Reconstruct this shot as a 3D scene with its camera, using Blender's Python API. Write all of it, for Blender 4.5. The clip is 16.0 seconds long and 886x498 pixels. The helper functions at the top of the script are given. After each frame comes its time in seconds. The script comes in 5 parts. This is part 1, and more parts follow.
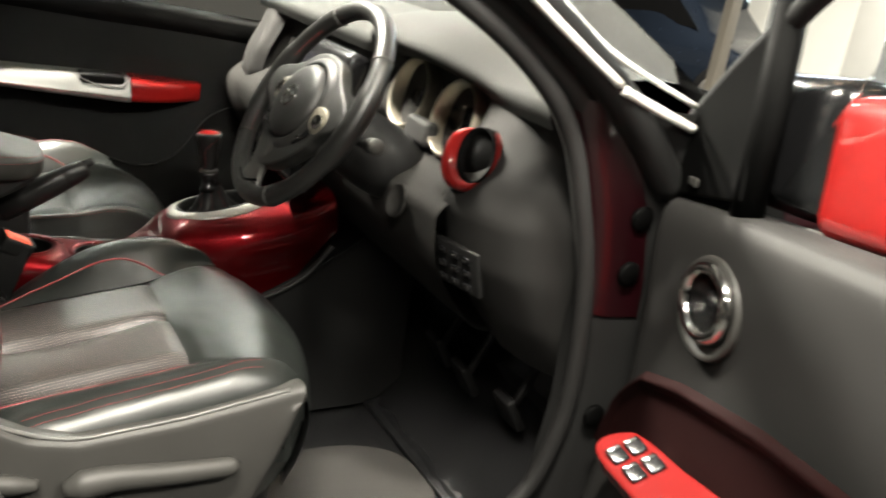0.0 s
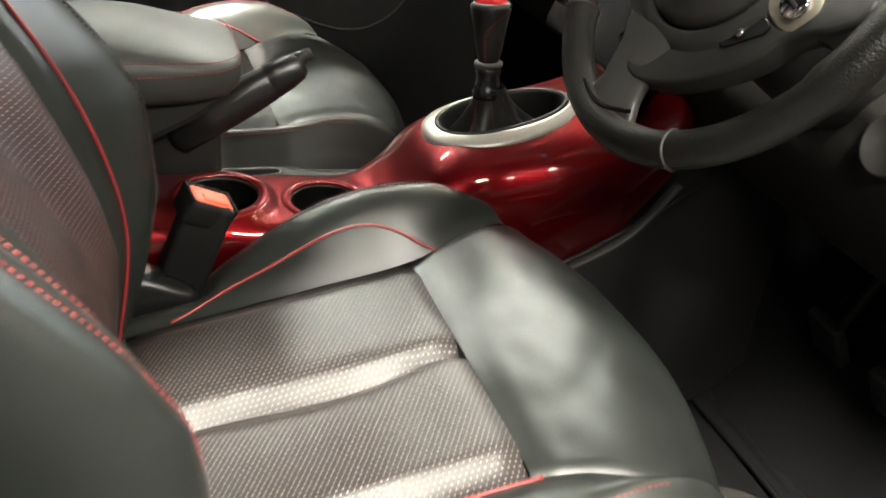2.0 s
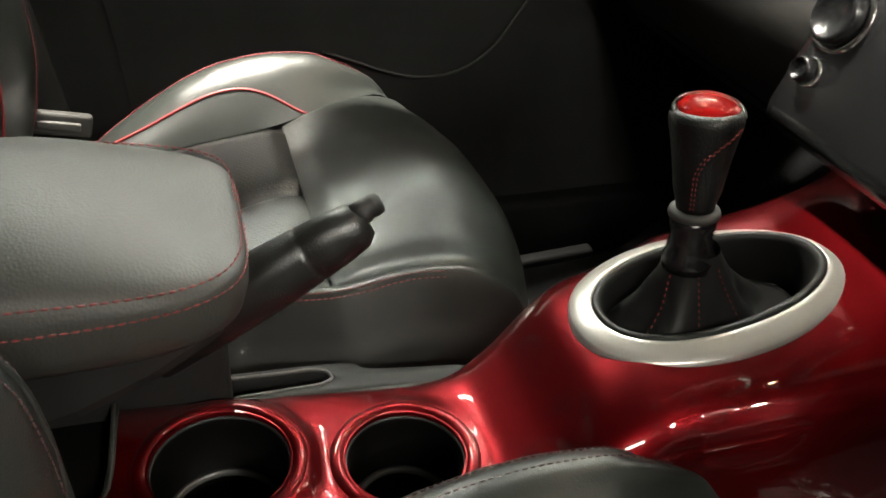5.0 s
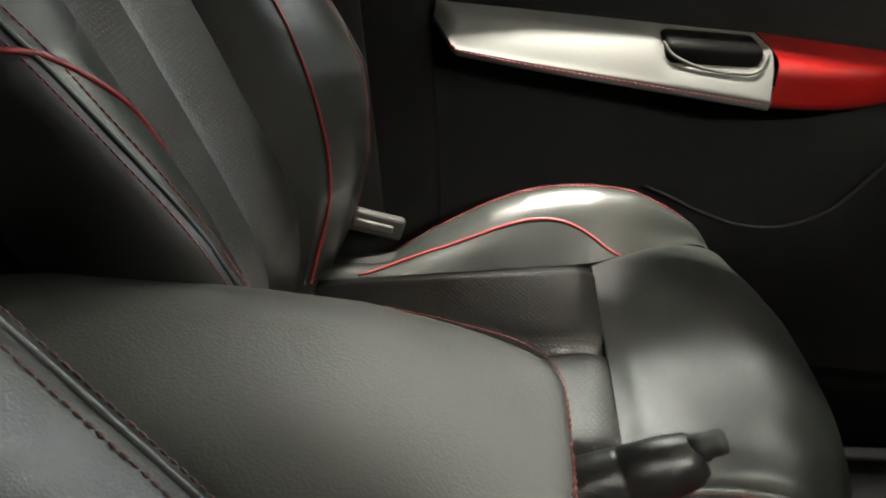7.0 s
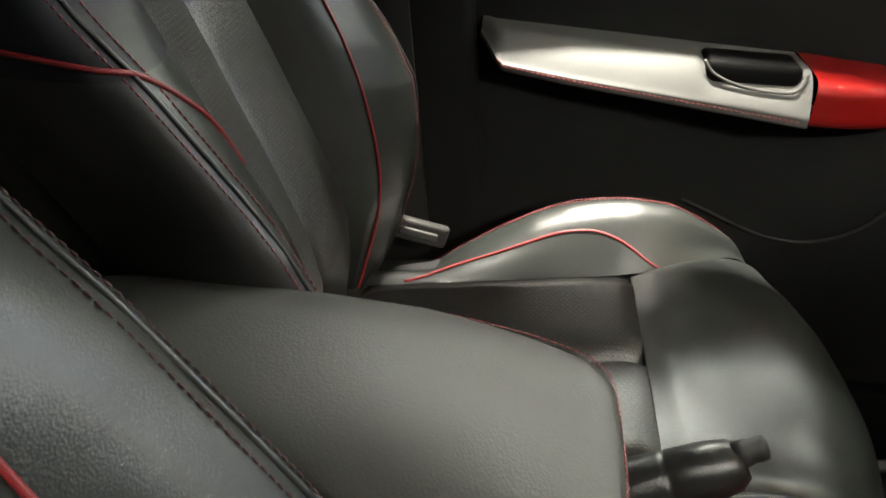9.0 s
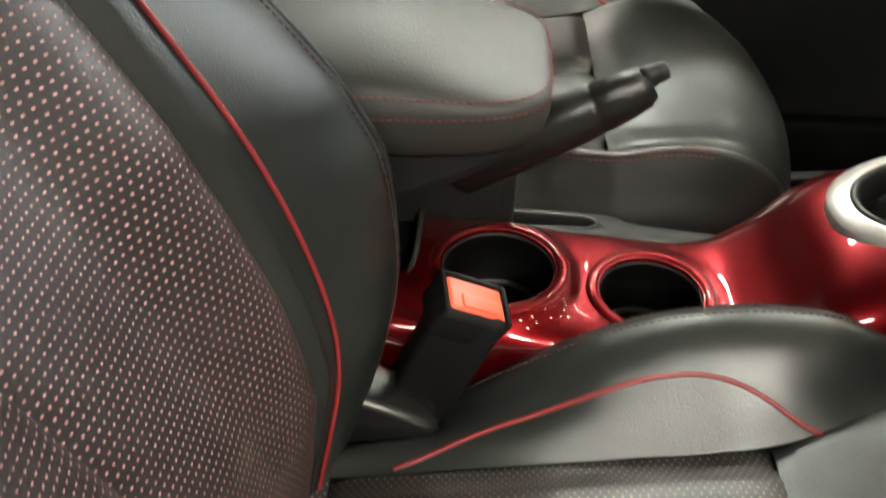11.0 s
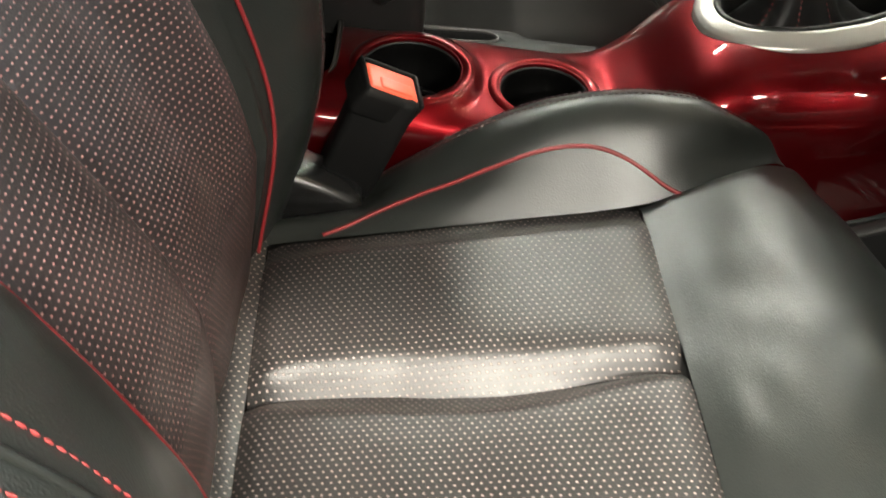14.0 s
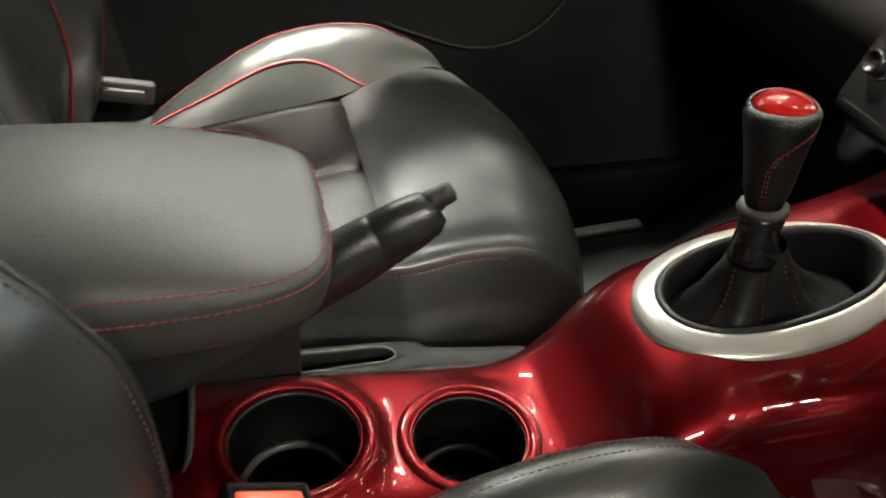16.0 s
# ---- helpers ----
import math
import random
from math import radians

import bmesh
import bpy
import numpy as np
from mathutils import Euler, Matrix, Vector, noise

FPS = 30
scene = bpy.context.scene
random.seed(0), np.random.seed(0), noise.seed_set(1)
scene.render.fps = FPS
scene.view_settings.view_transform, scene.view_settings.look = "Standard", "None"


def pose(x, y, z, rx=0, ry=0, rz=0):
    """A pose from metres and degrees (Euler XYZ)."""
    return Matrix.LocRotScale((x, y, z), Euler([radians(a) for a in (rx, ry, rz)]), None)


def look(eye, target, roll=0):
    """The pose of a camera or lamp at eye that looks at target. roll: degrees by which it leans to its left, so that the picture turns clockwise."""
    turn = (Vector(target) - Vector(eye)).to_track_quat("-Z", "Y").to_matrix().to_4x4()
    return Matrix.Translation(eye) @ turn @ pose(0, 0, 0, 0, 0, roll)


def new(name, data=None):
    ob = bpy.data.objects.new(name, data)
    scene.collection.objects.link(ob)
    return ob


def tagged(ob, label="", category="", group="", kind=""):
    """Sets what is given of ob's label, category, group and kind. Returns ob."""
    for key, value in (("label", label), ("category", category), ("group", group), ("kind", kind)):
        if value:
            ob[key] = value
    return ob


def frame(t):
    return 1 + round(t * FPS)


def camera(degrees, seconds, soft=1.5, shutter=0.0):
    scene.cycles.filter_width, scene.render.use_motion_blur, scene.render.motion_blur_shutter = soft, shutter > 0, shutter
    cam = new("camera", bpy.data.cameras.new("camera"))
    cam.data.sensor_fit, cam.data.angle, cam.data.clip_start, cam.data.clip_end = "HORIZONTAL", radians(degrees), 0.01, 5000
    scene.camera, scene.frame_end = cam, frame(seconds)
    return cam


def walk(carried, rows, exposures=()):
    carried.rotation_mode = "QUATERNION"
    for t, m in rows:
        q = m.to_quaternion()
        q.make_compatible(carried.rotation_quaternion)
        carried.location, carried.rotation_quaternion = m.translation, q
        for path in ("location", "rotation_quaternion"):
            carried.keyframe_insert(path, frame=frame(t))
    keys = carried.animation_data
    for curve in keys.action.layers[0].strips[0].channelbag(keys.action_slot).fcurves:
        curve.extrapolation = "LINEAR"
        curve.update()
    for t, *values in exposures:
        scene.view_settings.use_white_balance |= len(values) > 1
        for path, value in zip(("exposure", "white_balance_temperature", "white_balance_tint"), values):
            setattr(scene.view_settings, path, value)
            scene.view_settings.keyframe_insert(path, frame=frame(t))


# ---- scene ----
cam = camera(54.25, 16.0, soft=1.6, shutter=0.4)
PATH = [
    (0, (0.0268, -1.3529, 1.0205), (0.5290, -0.5510, 0.6970), 9.74),
    (0.5, (0.0209, -1.1822, 1.0057), (0.4471, -0.3601, 0.6282), 9.79),
    (1, (0.0136, -0.9404, 0.9827), (0.4142, -0.1445, 0.5286), 9.38),
    (1.5, (0.0212, -0.7460, 0.9416), (0.3998, 0.0258, 0.4306), 8.56),
    (2, (0.0623, -0.6028, 0.8946), (0.3984, 0.1769, 0.3663), 6.81),
    (2.5, (0.1464, -0.4611, 0.8786), (0.4856, 0.3200, 0.3544), 6.79),
    (3, (0.1535, -0.3482, 0.8415), (0.4501, 0.4289, 0.2863), 6.95),
    (5.3, (0.1726, -0.0683, 0.8304), (0.4328, 0.7200, 0.2729), 3.67),
    (5.5, (0.1730, -0.0526, 0.8324), (0.4124, 0.7456, 0.2796), 4.29),
    (6, (0.1615, -0.0165, 0.8343), (0.3062, 0.8098, 0.2899), 5.07),
    (6.5, (0.1438, 0.0046, 0.8514), (0.1798, 0.8482, 0.3155), 4.55),
    (7, (0.1272, 0.0215, 0.8621), (0.1083, 0.8819, 0.3527), 4.35),
    (7.5, (0.1138, 0.0201, 0.8758), (0.0546, 0.8842, 0.3759), 4.26),
    (8, (0.1124, 0.0170, 0.8823), (0.0385, 0.8803, 0.3830), 4.90),
    (8.2, (0.1054, 0.0197, 0.8828), (0.0394, 0.8838, 0.3838), 5.32),
    (10.3, (0.1179, -0.1377, 0.8673), (0.0960, 0.6777, 0.2887), 2.96),
    (10.5, (0.1235, -0.1621, 0.8622), (0.0965, 0.6391, 0.2644), 2.65),
    (11, (0.1398, -0.2170, 0.8464), (0.1108, 0.5508, 0.2064), 1.09),
    (11.5, (0.1445, -0.2496, 0.8355), (0.1232, 0.4787, 0.1505), 0.50),
    (12, (0.1462, -0.2857, 0.8299), (0.1366, 0.4287, 0.1303), 0.63),
    (12.5, (0.1506, -0.3280, 0.8259), (0.1775, 0.3742, 0.1144), 2.09),
    (13, (0.1559, -0.3603, 0.8320), (0.2074, 0.3285, 0.1088), 3.48),
    (13.5, (0.1574, -0.3730, 0.8396), (0.2240, 0.3071, 0.1095), 4.95),
    (14, (0.1350, -0.3498, 0.8437), (0.2150, 0.3377, 0.1220), 6.26),
    (14.5, (0.1084, -0.3001, 0.8481), (0.2081, 0.4031, 0.1441), 6.90),
    (15, (0.1082, -0.2217, 0.8585), (0.2518, 0.5079, 0.1898), 6.39),
    (15.5, (0.1149, -0.1394, 0.8669), (0.3005, 0.6137, 0.2358), 5.86),
    (16, (0.1439, -0.0825, 0.8552), (0.3682, 0.6832, 0.2524), 4.27),
]
walk(cam, [(t, look(eye, target, roll)) for t, eye, target, roll in PATH], exposures=[(0.0, -0.10), (0.5, 0.15), (1.0, 0.35), (2.0, 0.36), (2.5, 0.28), (3.0, 0.46), (5.5, -0.05), (8.0, -0.32), (10.5, 0.16), (11.0, 0.28), (11.5, 0.40), (12.0, 0.26), (12.5, 0.20), (13.5, 0.18), (14.5, 0.16), (15.0, 0.40), (15.5, 0.26), (16.0, 0.10)])

# ---- world, lamps, exposure ----
scene.view_settings.exposure = 0.0
world = bpy.data.worlds.new("world")
scene.world = world
world.use_nodes = True
wbg = world.node_tree.nodes["Background"]
wbg.inputs[0].default_value, wbg.inputs[1].default_value = (0.9, 0.95, 1.0, 1), 0.05


def strip_lamp(x, y, z, lx, ly, watts, colour=(1.0, 0.942, 0.812)):
    d = bpy.data.lights.new("ceiling_or_fill_strip", "AREA")
    d.shape, d.size, d.size_y, d.energy, d.color = "RECTANGLE", lx, ly, watts, colour
    ob = new("ceiling_or_fill_strip", d)
    ob.matrix_world = pose(x, y, z, 0, 0, 0)
    return ob


def batten(eye, target, lx, ly, watts, colour=(1.0, 0.955, 0.835)):
    """A batten lamp tipped towards the car, for ceiling rows and added fill."""
    ob = strip_lamp(0, 0, 0, lx, ly, watts, colour)
    ob.matrix_world = look(eye, target)
    return ob


# rows of ceiling battens beside the car, with added fills as noted
strip_lamp(-0.03, -1.22, 2.42, 0.80, 0.10, 215)
batten((-0.45, -2.4, 2.42), (0.2, 0.3, 0.4), 1.1, 0.12, 50)
# added fill for the driver's back bolster; no lamp known here
batten((1.20, -2.30, 2.42), (0.0, -0.2, 0.6), 0.9, 0.10, 135)
strip_lamp(-0.05, 1.28, 2.42, 0.7, 0.08, 760)
batten((-0.02, 2.61, 2.42), (0.3, 0.6, 0.4), 0.7, 0.08, 72, (0.96, 0.98, 0.86))
batten((1.65, 2.61, 2.42), (1.5, 0.3, 0.4), 1.0, 0.08, 105, (0.96, 0.98, 0.86))
# added bluish pair standing in for daylight through the windscreen
batten((3.4, 0.2, 2.42), (0.9, 0.2, 0.7), 0.2, 1.4, 36, (0.86, 0.97, 1.0))
batten((4.2, 2.3, 2.42), (0.0, 0.1, 0.6), 1.2, 0.30, 44, (0.76, 0.88, 1.0))
# small warm downlights over the bonnet
for dx, dy in ((1.55, -0.40), (1.75, 0.45), (1.55, 1.15), (1.85, -1.0), (1.15, -0.85), (2.4, 0.0), (2.3, 1.2), (1.1, 1.75)):
    strip_lamp(dx, dy, 2.42, 0.09, 0.09, 2.2, (1.0, 0.72, 0.45))
# unseen pair, added to brighten the hall ahead of the windscreen
strip_lamp(6.5, 1.5, 2.42, 1.3, 0.25, 160)
strip_lamp(6.5, 5.5, 2.42, 1.3, 0.25, 160)


# ---- materials ----
def material(name, colour, rough=0.5, metal=0.0, grain=0.0, grain_size=900, vary=0.15, vary_size=9, coat=0.0, spec=0.5, bump=0.15, rough_vary=0.08, crease=0.0):
    m = bpy.data.materials.new(name)
    m.use_nodes = True
    nt = m.node_tree
    b = nt.nodes["Principled BSDF"]
    b.inputs["Roughness"].default_value, b.inputs["Metallic"].default_value = rough, metal
    b.inputs["Specular IOR Level"].default_value = spec
    b.inputs["Coat Weight"].default_value, b.inputs["Coat Roughness"].default_value = coat, 0.03
    tc = nt.nodes.new("ShaderNodeTexCoord")
    n1 = nt.nodes.new("ShaderNodeTexNoise")
    n1.inputs["Scale"].default_value, n1.inputs["Detail"].default_value = vary_size, 5
    nt.links.new(tc.outputs["Object"], n1.inputs["Vector"])
    mix = nt.nodes.new("ShaderNodeMix")
    mix.data_type = "RGBA"
    mix.inputs[6].default_value = (*[c * (1 - vary) for c in colour], 1)
    mix.inputs[7].default_value = (*[min(1, c * (1 + vary)) for c in colour], 1)
    nt.links.new(n1.outputs["Fac"], mix.inputs[0])
    nt.links.new(mix.outputs[2], b.inputs["Base Color"])
    mr = nt.nodes.new("ShaderNodeMapRange")
    mr.inputs[3].default_value, mr.inputs[4].default_value = max(0.02, rough - rough_vary), rough + rough_vary
    nt.links.new(n1.outputs["Fac"], mr.inputs[0])
    nt.links.new(mr.outputs[0], b.inputs["Roughness"])
    if grain:
        v = nt.nodes.new("ShaderNodeTexVoronoi")
        v.inputs["Scale"].default_value = grain_size
        nt.links.new(tc.outputs["Object"], v.inputs["Vector"])
        n2 = nt.nodes.new("ShaderNodeTexNoise")
        n2.inputs["Scale"].default_value, n2.inputs["Detail"].default_value = grain_size * 0.12, 4
        nt.links.new(tc.outputs["Object"], n2.inputs["Vector"])
        add = nt.nodes.new("ShaderNodeMath")
        nt.links.new(v.outputs["Distance"], add.inputs[0])
        mul = nt.nodes.new("ShaderNodeMath")
        mul.operation = "MULTIPLY"
        mul.inputs[1].default_value = 0.5
        nt.links.new(n2.outputs["Fac"], mul.inputs[0])
        nt.links.new(mul.outputs[0], add.inputs[1])
        bp = nt.nodes.new("ShaderNodeBump")
        bp.inputs["Strength"].default_value, bp.inputs["Distance"].default_value = bump, grain
        nt.links.new(add.outputs[0], bp.inputs["Height"])
        nt.links.new(bp.outputs["Normal"], b.inputs["Normal"])
        if crease:
            n3 = nt.nodes.new("ShaderNodeTexNoise")
            n3.inputs["Scale"].default_value, n3.inputs["Detail"].default_value, n3.inputs["Distortion"].default_value = 24, 3, 0.3
            nt.links.new(tc.outputs["Object"], n3.inputs["Vector"])
            b3 = nt.nodes.new("ShaderNodeBump")
            b3.inputs["Strength"].default_value, b3.inputs["Distance"].default_value = 0.5, crease
            nt.links.new(n3.outputs["Fac"], b3.inputs["Height"])
            nt.links.new(b3.outputs["Normal"], bp.inputs["Normal"])
    return m


def perforated(name, colour, dot, pu, pv, rough=0.36, radius=0.2):
    """Leather with staggered needle holes over a paler backing, on a UV map in metres."""
    m = material(name, colour, rough, grain=0.0005, grain_size=1000, bump=0.32)
    nt = m.node_tree
    b = nt.nodes["Principled BSDF"]
    uv = nt.nodes.new("ShaderNodeUVMap")
    sep = nt.nodes.new("ShaderNodeSeparateXYZ")
    nt.links.new(uv.outputs[0], sep.inputs[0])

    def calc(op, a, c=None, d=None):
        n = nt.nodes.new("ShaderNodeMath")
        n.operation = op
        for k, v in enumerate((a, c, d)):
            if v is None:
                continue
            if isinstance(v, (int, float)):
                n.inputs[k].default_value = v
            else:
                nt.links.new(v, n.inputs[k])
        return n.outputs[0]

    u, v = calc("DIVIDE", sep.outputs[0], pu), calc("DIVIDE", sep.outputs[1], pv)
    row = calc("FLOOR", v)
    us = calc("ADD", u, calc("MULTIPLY", calc("MODULO", row, 2.0), 0.5))
    fu, fv = calc("SUBTRACT", calc("FRACT", us), 0.5), calc("SUBTRACT", calc("FRACT", v), 0.5)
    du, dv = calc("MULTIPLY", fu, 0.66 * pu / 0.0052), calc("MULTIPLY", fv, pv / 0.0052)
    dist = calc("SQRT", calc("ADD", calc("MULTIPLY", du, du), calc("MULTIPLY", dv, dv)))
    hole = calc("LESS_THAN", dist, radius)
    old = b.inputs["Base Color"].links[0].from_socket
    mix = nt.nodes.new("ShaderNodeMix")
    mix.data_type = "RGBA"
    nt.links.new(hole, mix.inputs[0])
    nt.links.new(old, mix.inputs[6])
    mix.inputs[7].default_value = (*dot, 1)
    nt.links.new(mix.outputs[2], b.inputs["Base Color"])
    mr = nt.nodes.new("ShaderNodeMapRange")
    mr.inputs[1].default_value, mr.inputs[2].default_value = radius * 0.7, radius * 1.5
    nt.links.new(dist, mr.inputs[0])
    bp = nt.nodes.new("ShaderNodeBump")
    bp.inputs["Strength"].default_value, bp.inputs["Distance"].default_value = 0.5, 0.0006
    nt.links.new(mr.outputs[0], bp.inputs["Height"])
    nt.links.new(b.inputs["Normal"].links[0].from_socket, bp.inputs["Normal"])
    nt.links.new(bp.outputs["Normal"], b.inputs["Normal"])
    return m


LEATHER = material("seat_leather", (0.0120, 0.0136, 0.0126), 0.33, grain=0.0006, grain_size=800, vary=0.2, vary_size=14, bump=0.22, rough_vary=0.03, crease=0.0)
LEATHER_DARK = material("dark_leather", (0.006, 0.006, 0.006), 0.46, grain=0.0004, grain_size=900, vary=0.2)
LEATHER_NAVY = material("navy_black_leather", (0.0045, 0.0052, 0.0075), 0.5, spec=0.3, grain=0.0004, grain_size=900, vary=0.2)
PERF = perforated("perforated_leather", (0.015, 0.0138, 0.0133), (0.27, 0.205, 0.185), 0.0056, 0.0042, radius=0.115)
PERF_BACK = perforated("perforated_back_leather", (0.018, 0.0135, 0.0135), (0.32, 0.155, 0.14), 0.0046, 0.0052, radius=0.112)
# dim copy of PERF: the passenger seat's duller light is put into the dots
PERF_CALM = perforated("perforated_leather_dim", (0.013, 0.013, 0.0125), (0.030, 0.024, 0.022), 0.0060, 0.0046, radius=0.13)
VINYL = material("armrest_vinyl", (0.022, 0.0222, 0.020), 0.54, spec=0.4, grain=0.0009, grain_size=520, vary=0.15)
RED_PIPE = material("red_piping", (0.16, 0.011, 0.013), 0.45, grain=0.0003, grain_size=600)
RED_THREAD = material("red_thread", (0.20, 0.022, 0.022), 0.7, vary=0.25, vary_size=200)
RED_GLOSS = material("red_metallic_lacquer", (0.095, 0.0012, 0.0028), 0.36, metal=0.85, spec=0.15, coat=1.0, vary=0.10, grain=0.00006, grain_size=2600, bump=0.03)
RED_PLASTIC = material("red_gloss_plastic", (0.145, 0.0045, 0.004), 0.4, coat=1.0, spec=0.12, vary=0.08)
ORANGE = material("orange_red_button", (0.80, 0.10, 0.05), 0.45, vary=0.1, vary_size=60)
BLACK = material("black_plastic", (0.009, 0.009, 0.009), 0.55, grain=0.0004, grain_size=800, vary=0.2, spec=0.25)
# near-zero base: shade of wells, bins and footwell is put into it
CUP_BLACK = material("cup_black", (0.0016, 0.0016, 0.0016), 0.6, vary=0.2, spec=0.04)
BOOT = material("boot_leather", (0.010, 0.010, 0.010), 0.45, grain=0.0006, grain_size=700, spec=0.3)
BLACK_GLOSS = material("black_gloss", (0.006, 0.006, 0.0065), 0.22, vary=0.2)
GREY = material("grey_trim_plastic", (0.028, 0.027, 0.025), 0.55, grain=0.0005, grain_size=600, vary=0.18)
GREY_DARK = material("dark_grey_trim", (0.022, 0.0215, 0.021), 0.55, grain=0.0005, grain_size=600, vary=0.2, spec=0.25)
DASH = material("dash_top_pad", (0.018, 0.0185, 0.0175), 0.8, grain=0.0006, grain_size=500, vary=0.15, spec=0.15)
SILVER = material("satin_silver", (0.60, 0.58, 0.54), 0.32, metal=0.7, vary=0.06)
END_GREY = material("end_panel_plastic", (0.019, 0.0185, 0.018), 0.62, spec=0.2, grain=0.0005, grain_size=600, vary=0.18)
WHEEL_GREY = material("wheel_plastic", (0.013, 0.013, 0.0125), 0.48, grain=0.0004, grain_size=700, vary=0.15)
RIM_LEATHER = material("rim_leather", (0.011, 0.011, 0.0105), 0.32, grain=0.0007, grain_size=560, vary=0.25, bump=0.4)
CHROME = material("chrome", (0.85, 0.84, 0.82), 0.09, metal=1.0, vary=0.04)
RUBBER = material("rubber_seal", (0.008, 0.0075, 0.0075), 0.65, grain=0.0005, grain_size=300)
CARPET = material("black_carpet", (0.008, 0.008, 0.0085), 0.95, grain=0.002, grain_size=500, bump=0.6, vary=0.3, vary_size=20, spec=0.1)
MAT_RUBBER = material("floor_mat_cloth", (0.040, 0.038, 0.036), 0.9, grain=0.002, grain_size=420, bump=0.6, vary=0.25, spec=0.2)
BODY = material("dark_red_body_paint", (0.010, 0.001, 0.002), 0.3, metal=0.2, coat=0.6)
# white base: the reflections on windscreen and fender edges put into the colour
GLINT_WHITE = material("edge_glint_white", (0.75, 0.74, 0.70), 0.3, vary=0.06)
KNEE = material("knee_trim", (0.017, 0.0163, 0.0155), 0.8, spec=0.1, grain=0.0005, grain_size=600, vary=0.2)
RED_LENS = material("red_cap_lens", (0.22, 0.004, 0.004), 0.10, vary=0.05, spec=0.6)
HINGE_GREY = material("hinge_cover_plastic", (0.006, 0.006, 0.006), 0.28, vary=0.15)
CUP_STEP = material("cup_step_plastic", (0.035, 0.035, 0.035), 0.30, vary=0.1)
SPOKE_GREY = material("satin_spoke_grey", (0.050, 0.049, 0.046), 0.42, metal=0.2, vary=0.12)
LINER = material("rubber_liner", (0.008, 0.008, 0.0085), 0.38, vary=0.2, grain=0.001, grain_size=300)
# black plastic taken darker: the passenger side's shade is in the colour
DOOR_BLACK_SHADED = material("door_card_black_shaded", (0.0040, 0.0040, 0.0039), 0.88, spec=0.08, grain=0.0005, grain_size=600, vary=0.25)
BUCKLE = material("buckle_plastic", (0.0030, 0.0030, 0.0030), 0.65, spec=0.15, vary=0.2)
SHIELD_LIP = material("shield_lip_plastic", (0.07, 0.069, 0.066), 0.32, vary=0.1)
KNOB = material("knob_leather", (0.0045, 0.0045, 0.0045), 0.42, spec=0.35, grain=0.0006, grain_size=700, bump=0.4)
INSERT = material("satin_insert", (0.30, 0.275, 0.225), 0.42, metal=0.7, vary=0.08)
# dim matt seat leather: the side's shade is put into this colour
SKIRT_SHADE = material("dimmed_seat_leather", (0.010, 0.010, 0.0095), 0.6, spec=0.25, grain=0.0004, grain_size=800, vary=0.2)
TRAY = material("tray_plastic", (0.010, 0.010, 0.0102), 0.65, spec=0.15, grain=0.0004, grain_size=700, vary=0.2)
GRIP = material("handbrake_leather", (0.008, 0.008, 0.008), 0.32, grain=0.0005, grain_size=600, vary=0.2, bump=0.3)
# dim copy of RED_THREAD: shade on the driver's far rows put into colour
THREAD_SHADED = material("shaded_red_thread", (0.030, 0.008, 0.008), 0.75, vary=0.25, vary_size=200)
THREAD_DARK = material("maroon_thread", (0.125, 0.015, 0.016), 0.75, vary=0.25, vary_size=200)
BEIGE = material("primer_metal", (0.20, 0.18, 0.15), 0.45, vary=0.15)
HEADLINER = material("headliner_cloth", (0.06, 0.06, 0.057), 0.9, vary=0.1)
CONCRETE = material("showroom_floor", (0.05, 0.049, 0.047), 0.5, vary=0.2, vary_size=2)
PLASTER = material("showroom_wall", (0.30, 0.29, 0.27), 0.85, vary=0.08, vary_size=2)
WHITE = material("white_column", (0.80, 0.79, 0.74), 0.6, vary=0.05)
CEIL = material("showroom_ceiling_paint", (0.10, 0.10, 0.10), 0.9, vary=0.08)
CAR_BLUE = material("navy_car_paint", (0.014, 0.020, 0.032), 0.25, coat=1.0)
CAR_SILVER = material("silver_car_paint", (0.45, 0.46, 0.48), 0.3, metal=0.5, coat=1.0)

GLASS = bpy.data.materials.new("window_glass")
GLASS.use_nodes = True
_g = GLASS.node_tree.nodes["Principled BSDF"]
_g.inputs["Base Color"].default_value = (0.93, 0.97, 0.95, 1)
_g.inputs["Transmission Weight"].default_value, _g.inputs["Roughness"].default_value, _g.inputs["IOR"].default_value = 1.0, 0.0, 1.05
GAUGE = material("gauge_lens", (0.010, 0.010, 0.012), 0.12, vary=0.1)


# ---- mesh helpers ----
def mesh_of(name, verts, faces, mat, uvs=None, smooth=True):
    me = bpy.data.meshes.new(name)
    me.from_pydata([tuple(map(float, v)) for v in verts], [], [tuple(map(int, f)) for f in faces])
    me.materials.append(mat)
    if smooth:
        me.shade_smooth()
    if uvs is not None:
        layer = me.uv_layers.new(name="UVMap")
        idx = np.zeros(len(me.loops), dtype=np.int32)
        me.loops.foreach_get("vertex_index", idx)
        layer.data.foreach_set("uv", np.asarray(uvs, dtype=np.float32)[idx].ravel())
    me.update()
    return me


def thing(name, base, label, category, group="", kind=""):
    ob = new(name)
    ob.empty_display_size = 0.02
    ob.location = base
    return tagged(ob, label, category, group, kind)


def part(name, me, parent, label=""):
    ob = new(name, me)
    ob.parent = parent
    if parent is not None and parent.type == "EMPTY":
        ob.location = -Vector(parent.location)
    if label:
        ob["label"] = label
    return ob


def solo(name, me, label, category, group="", kind=""):
    return tagged(new(name, me), label, category, group, kind)


